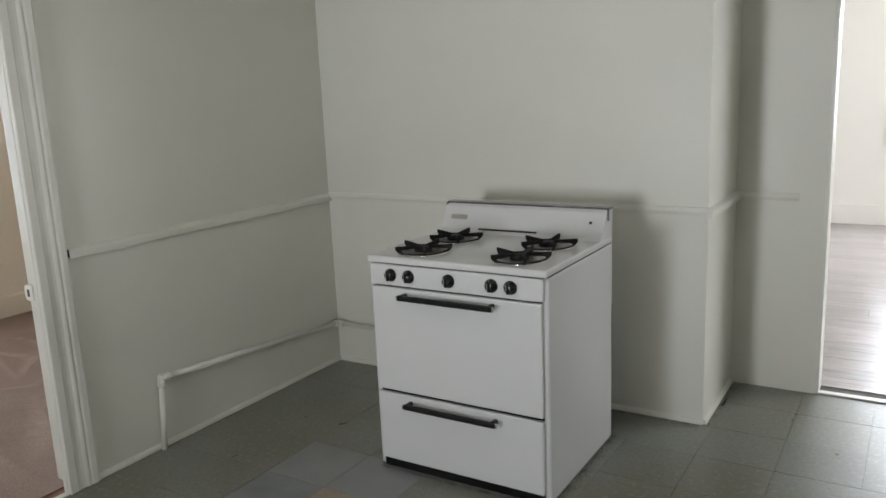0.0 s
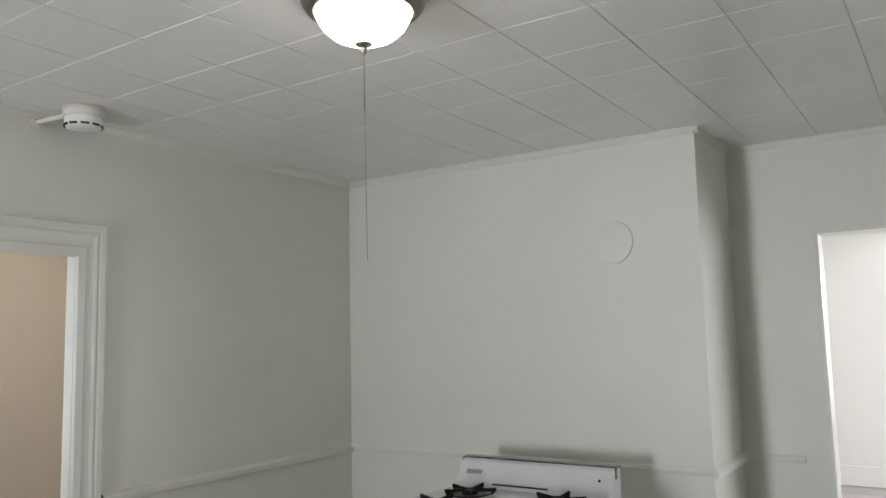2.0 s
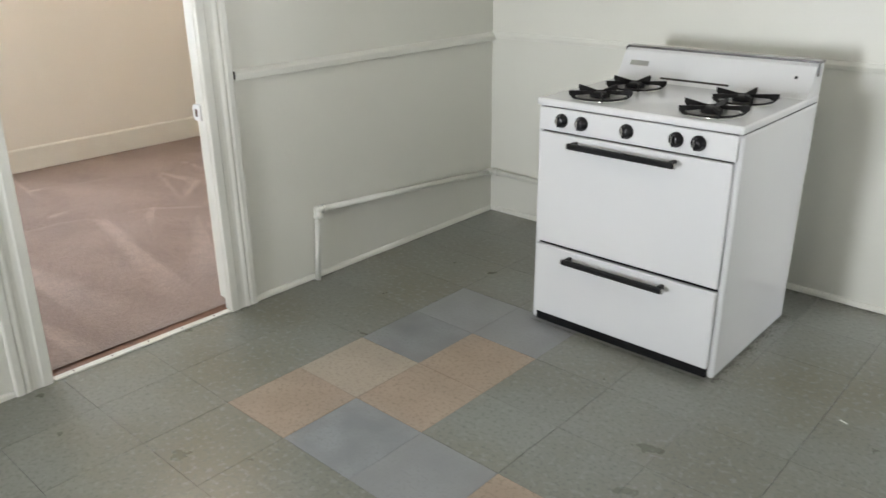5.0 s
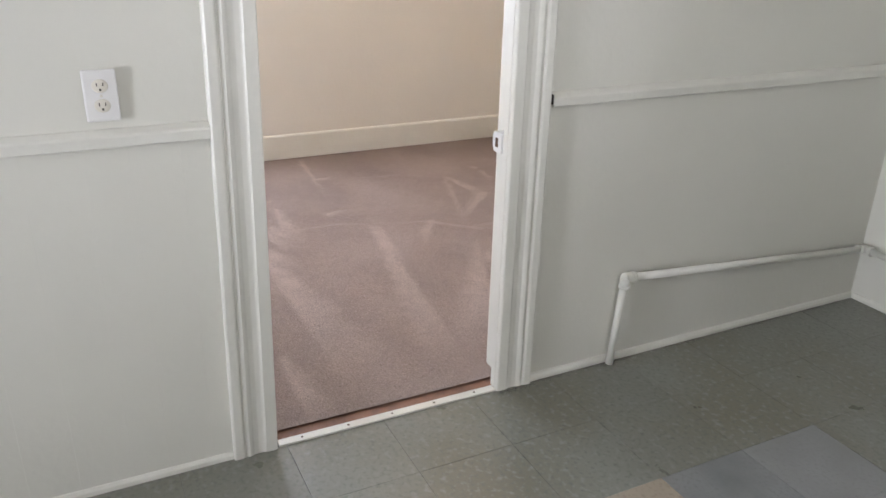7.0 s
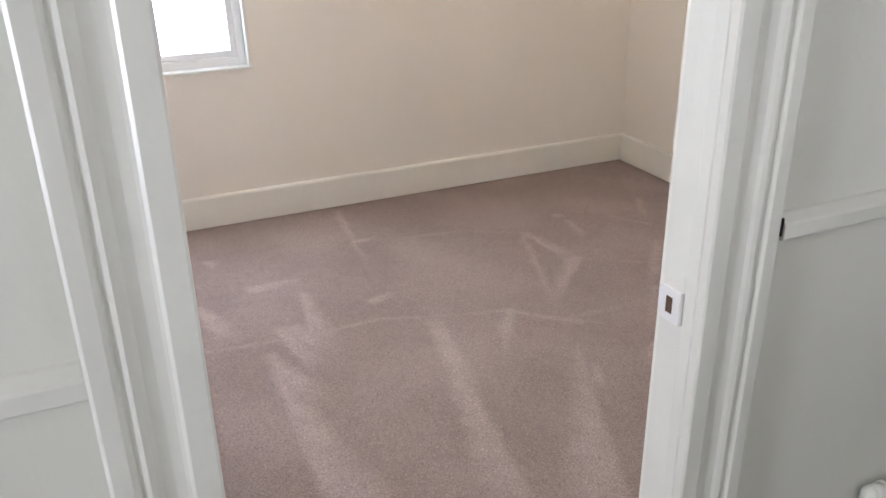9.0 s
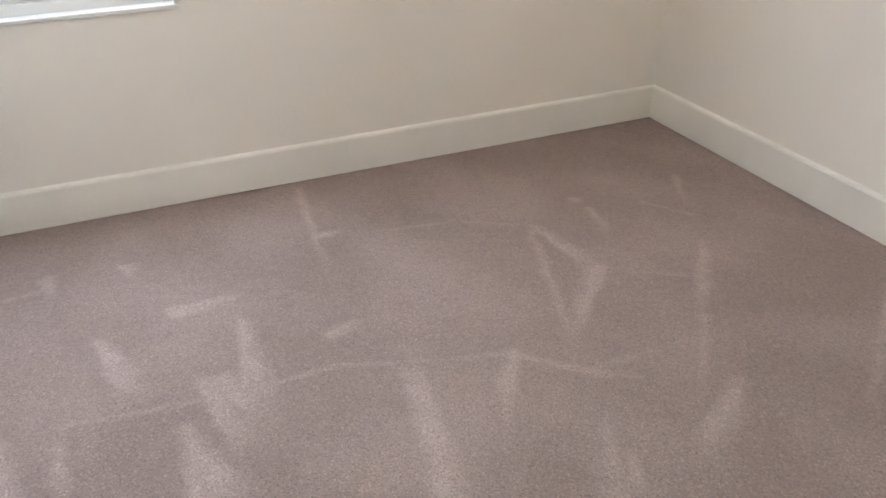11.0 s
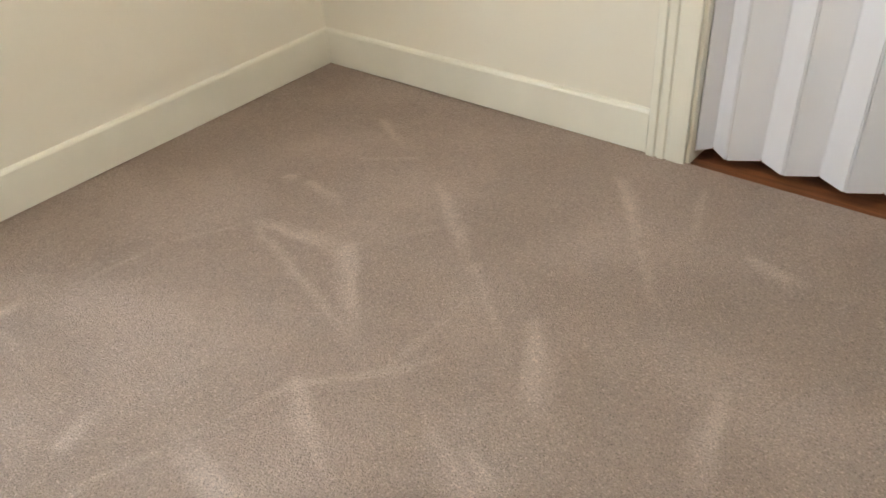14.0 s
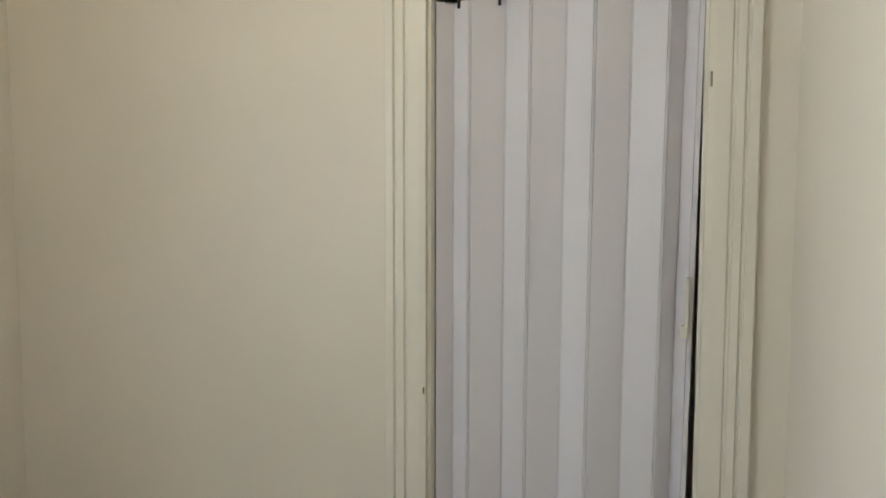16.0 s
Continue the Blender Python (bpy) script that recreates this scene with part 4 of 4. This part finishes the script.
# a bit of green plastic on the carpet
bit = thing("plastic_scrap", "small bright green plastic scrap lying on the carpet", "scrap", (-0.184, 0.108, 0.010), rz=30)
part("strip", box((-0.034, -0.009, 0.0), (0.020, 0.009, 0.007), 0.003), green_plastic, bit)
part("tip", box((0.016, -0.003, 0.001), (0.034, 0.004, 0.004), 0.001), green_plastic, bit)

# ---- floor pieces ----
TILES = {(2, 6): tile_tan, (2, 5): tile_cream, (3, 5): tile_tan, (3, 4): tile_tan, (2, 4): tile_blue, (2, 3): tile_grey, (3, 3): tile_grey, (3, 6): tile_blue, (4, 6): tile_grey, (5, 6): tile_tan, (8, 5): tile_tan}
tile_meshes = {}


def tile_mesh(size, mat):
    key = (round(size[0], 3), round(size[1], 3), mat.name)
    if key not in tile_meshes:
        g, b = 0.0003, 0.0007
        bm = bmesh.new()
        w, d = size
        low = [bm.verts.new((x, y, -0.004)) for x, y in ((g, g), (w - g, g), (w - g, d - g), (g, d - g))]
        up = [bm.verts.new((x, y, 0.0)) for x, y in ((b, b), (w - b, b), (w - b, d - b), (b, d - b))]
        bm.faces.new(up)
        for k in range(4):
            bm.faces.new((low[k], low[(k + 1) % 4], up[(k + 1) % 4], up[k]))
        tile_meshes[key] = finish("tile", bm, mat)
    return tile_meshes[key]


rng = random.Random(4)
for i in range(13):
    for j in range(-2, 20):
        x0, y0 = -0.016 + i * T, -0.012 - (j + 1) * T
        x1, y1 = min(x0 + T, 3.65), min(y0 + T, ALC + 0.006)
        x0, y0 = max(x0, 0), max(y0, -5.9)
        if x1 - x0 < 0.02 or y1 - y0 < 0.02:
            continue
        if y1 > 0.01 and x1 <= CHIM + 0.02:
            continue
        if y1 > 0.01 and x0 < CHIM:
            x0 = CHIM
        ob = new("tile", tile_mesh((x1 - x0, y1 - y0), TILES.get((i, j), tile_green)))
        ob.location = (x0, y0, rng.uniform(-0.0004, 0.0004))
        ob.parent = floor
PL, PW = 1.22, 0.15
row = 0
y = 0.70
while y < 5.39:
    x = 1.6 - (row * 0.43) % PL
    while x < 4.8:
        lo, hi = max(x, 1.6), min(x + PL, 4.8)
        if hi - lo > 0.05:
            key = ("p", round(hi - lo, 2))
            if key not in tile_meshes:
                tile_meshes[key] = finish("plank", box((0.0004, 0.0004, -0.006), (hi - lo - 0.0004, PW - 0.0004, 0.0), 0.0006, 1), plank_wood)
            ob = new("plank", tile_meshes[key])
            ob.location = (lo, y, 0.0)
            ob.parent = floor_living
        x += PL
    y += PW
    row += 1
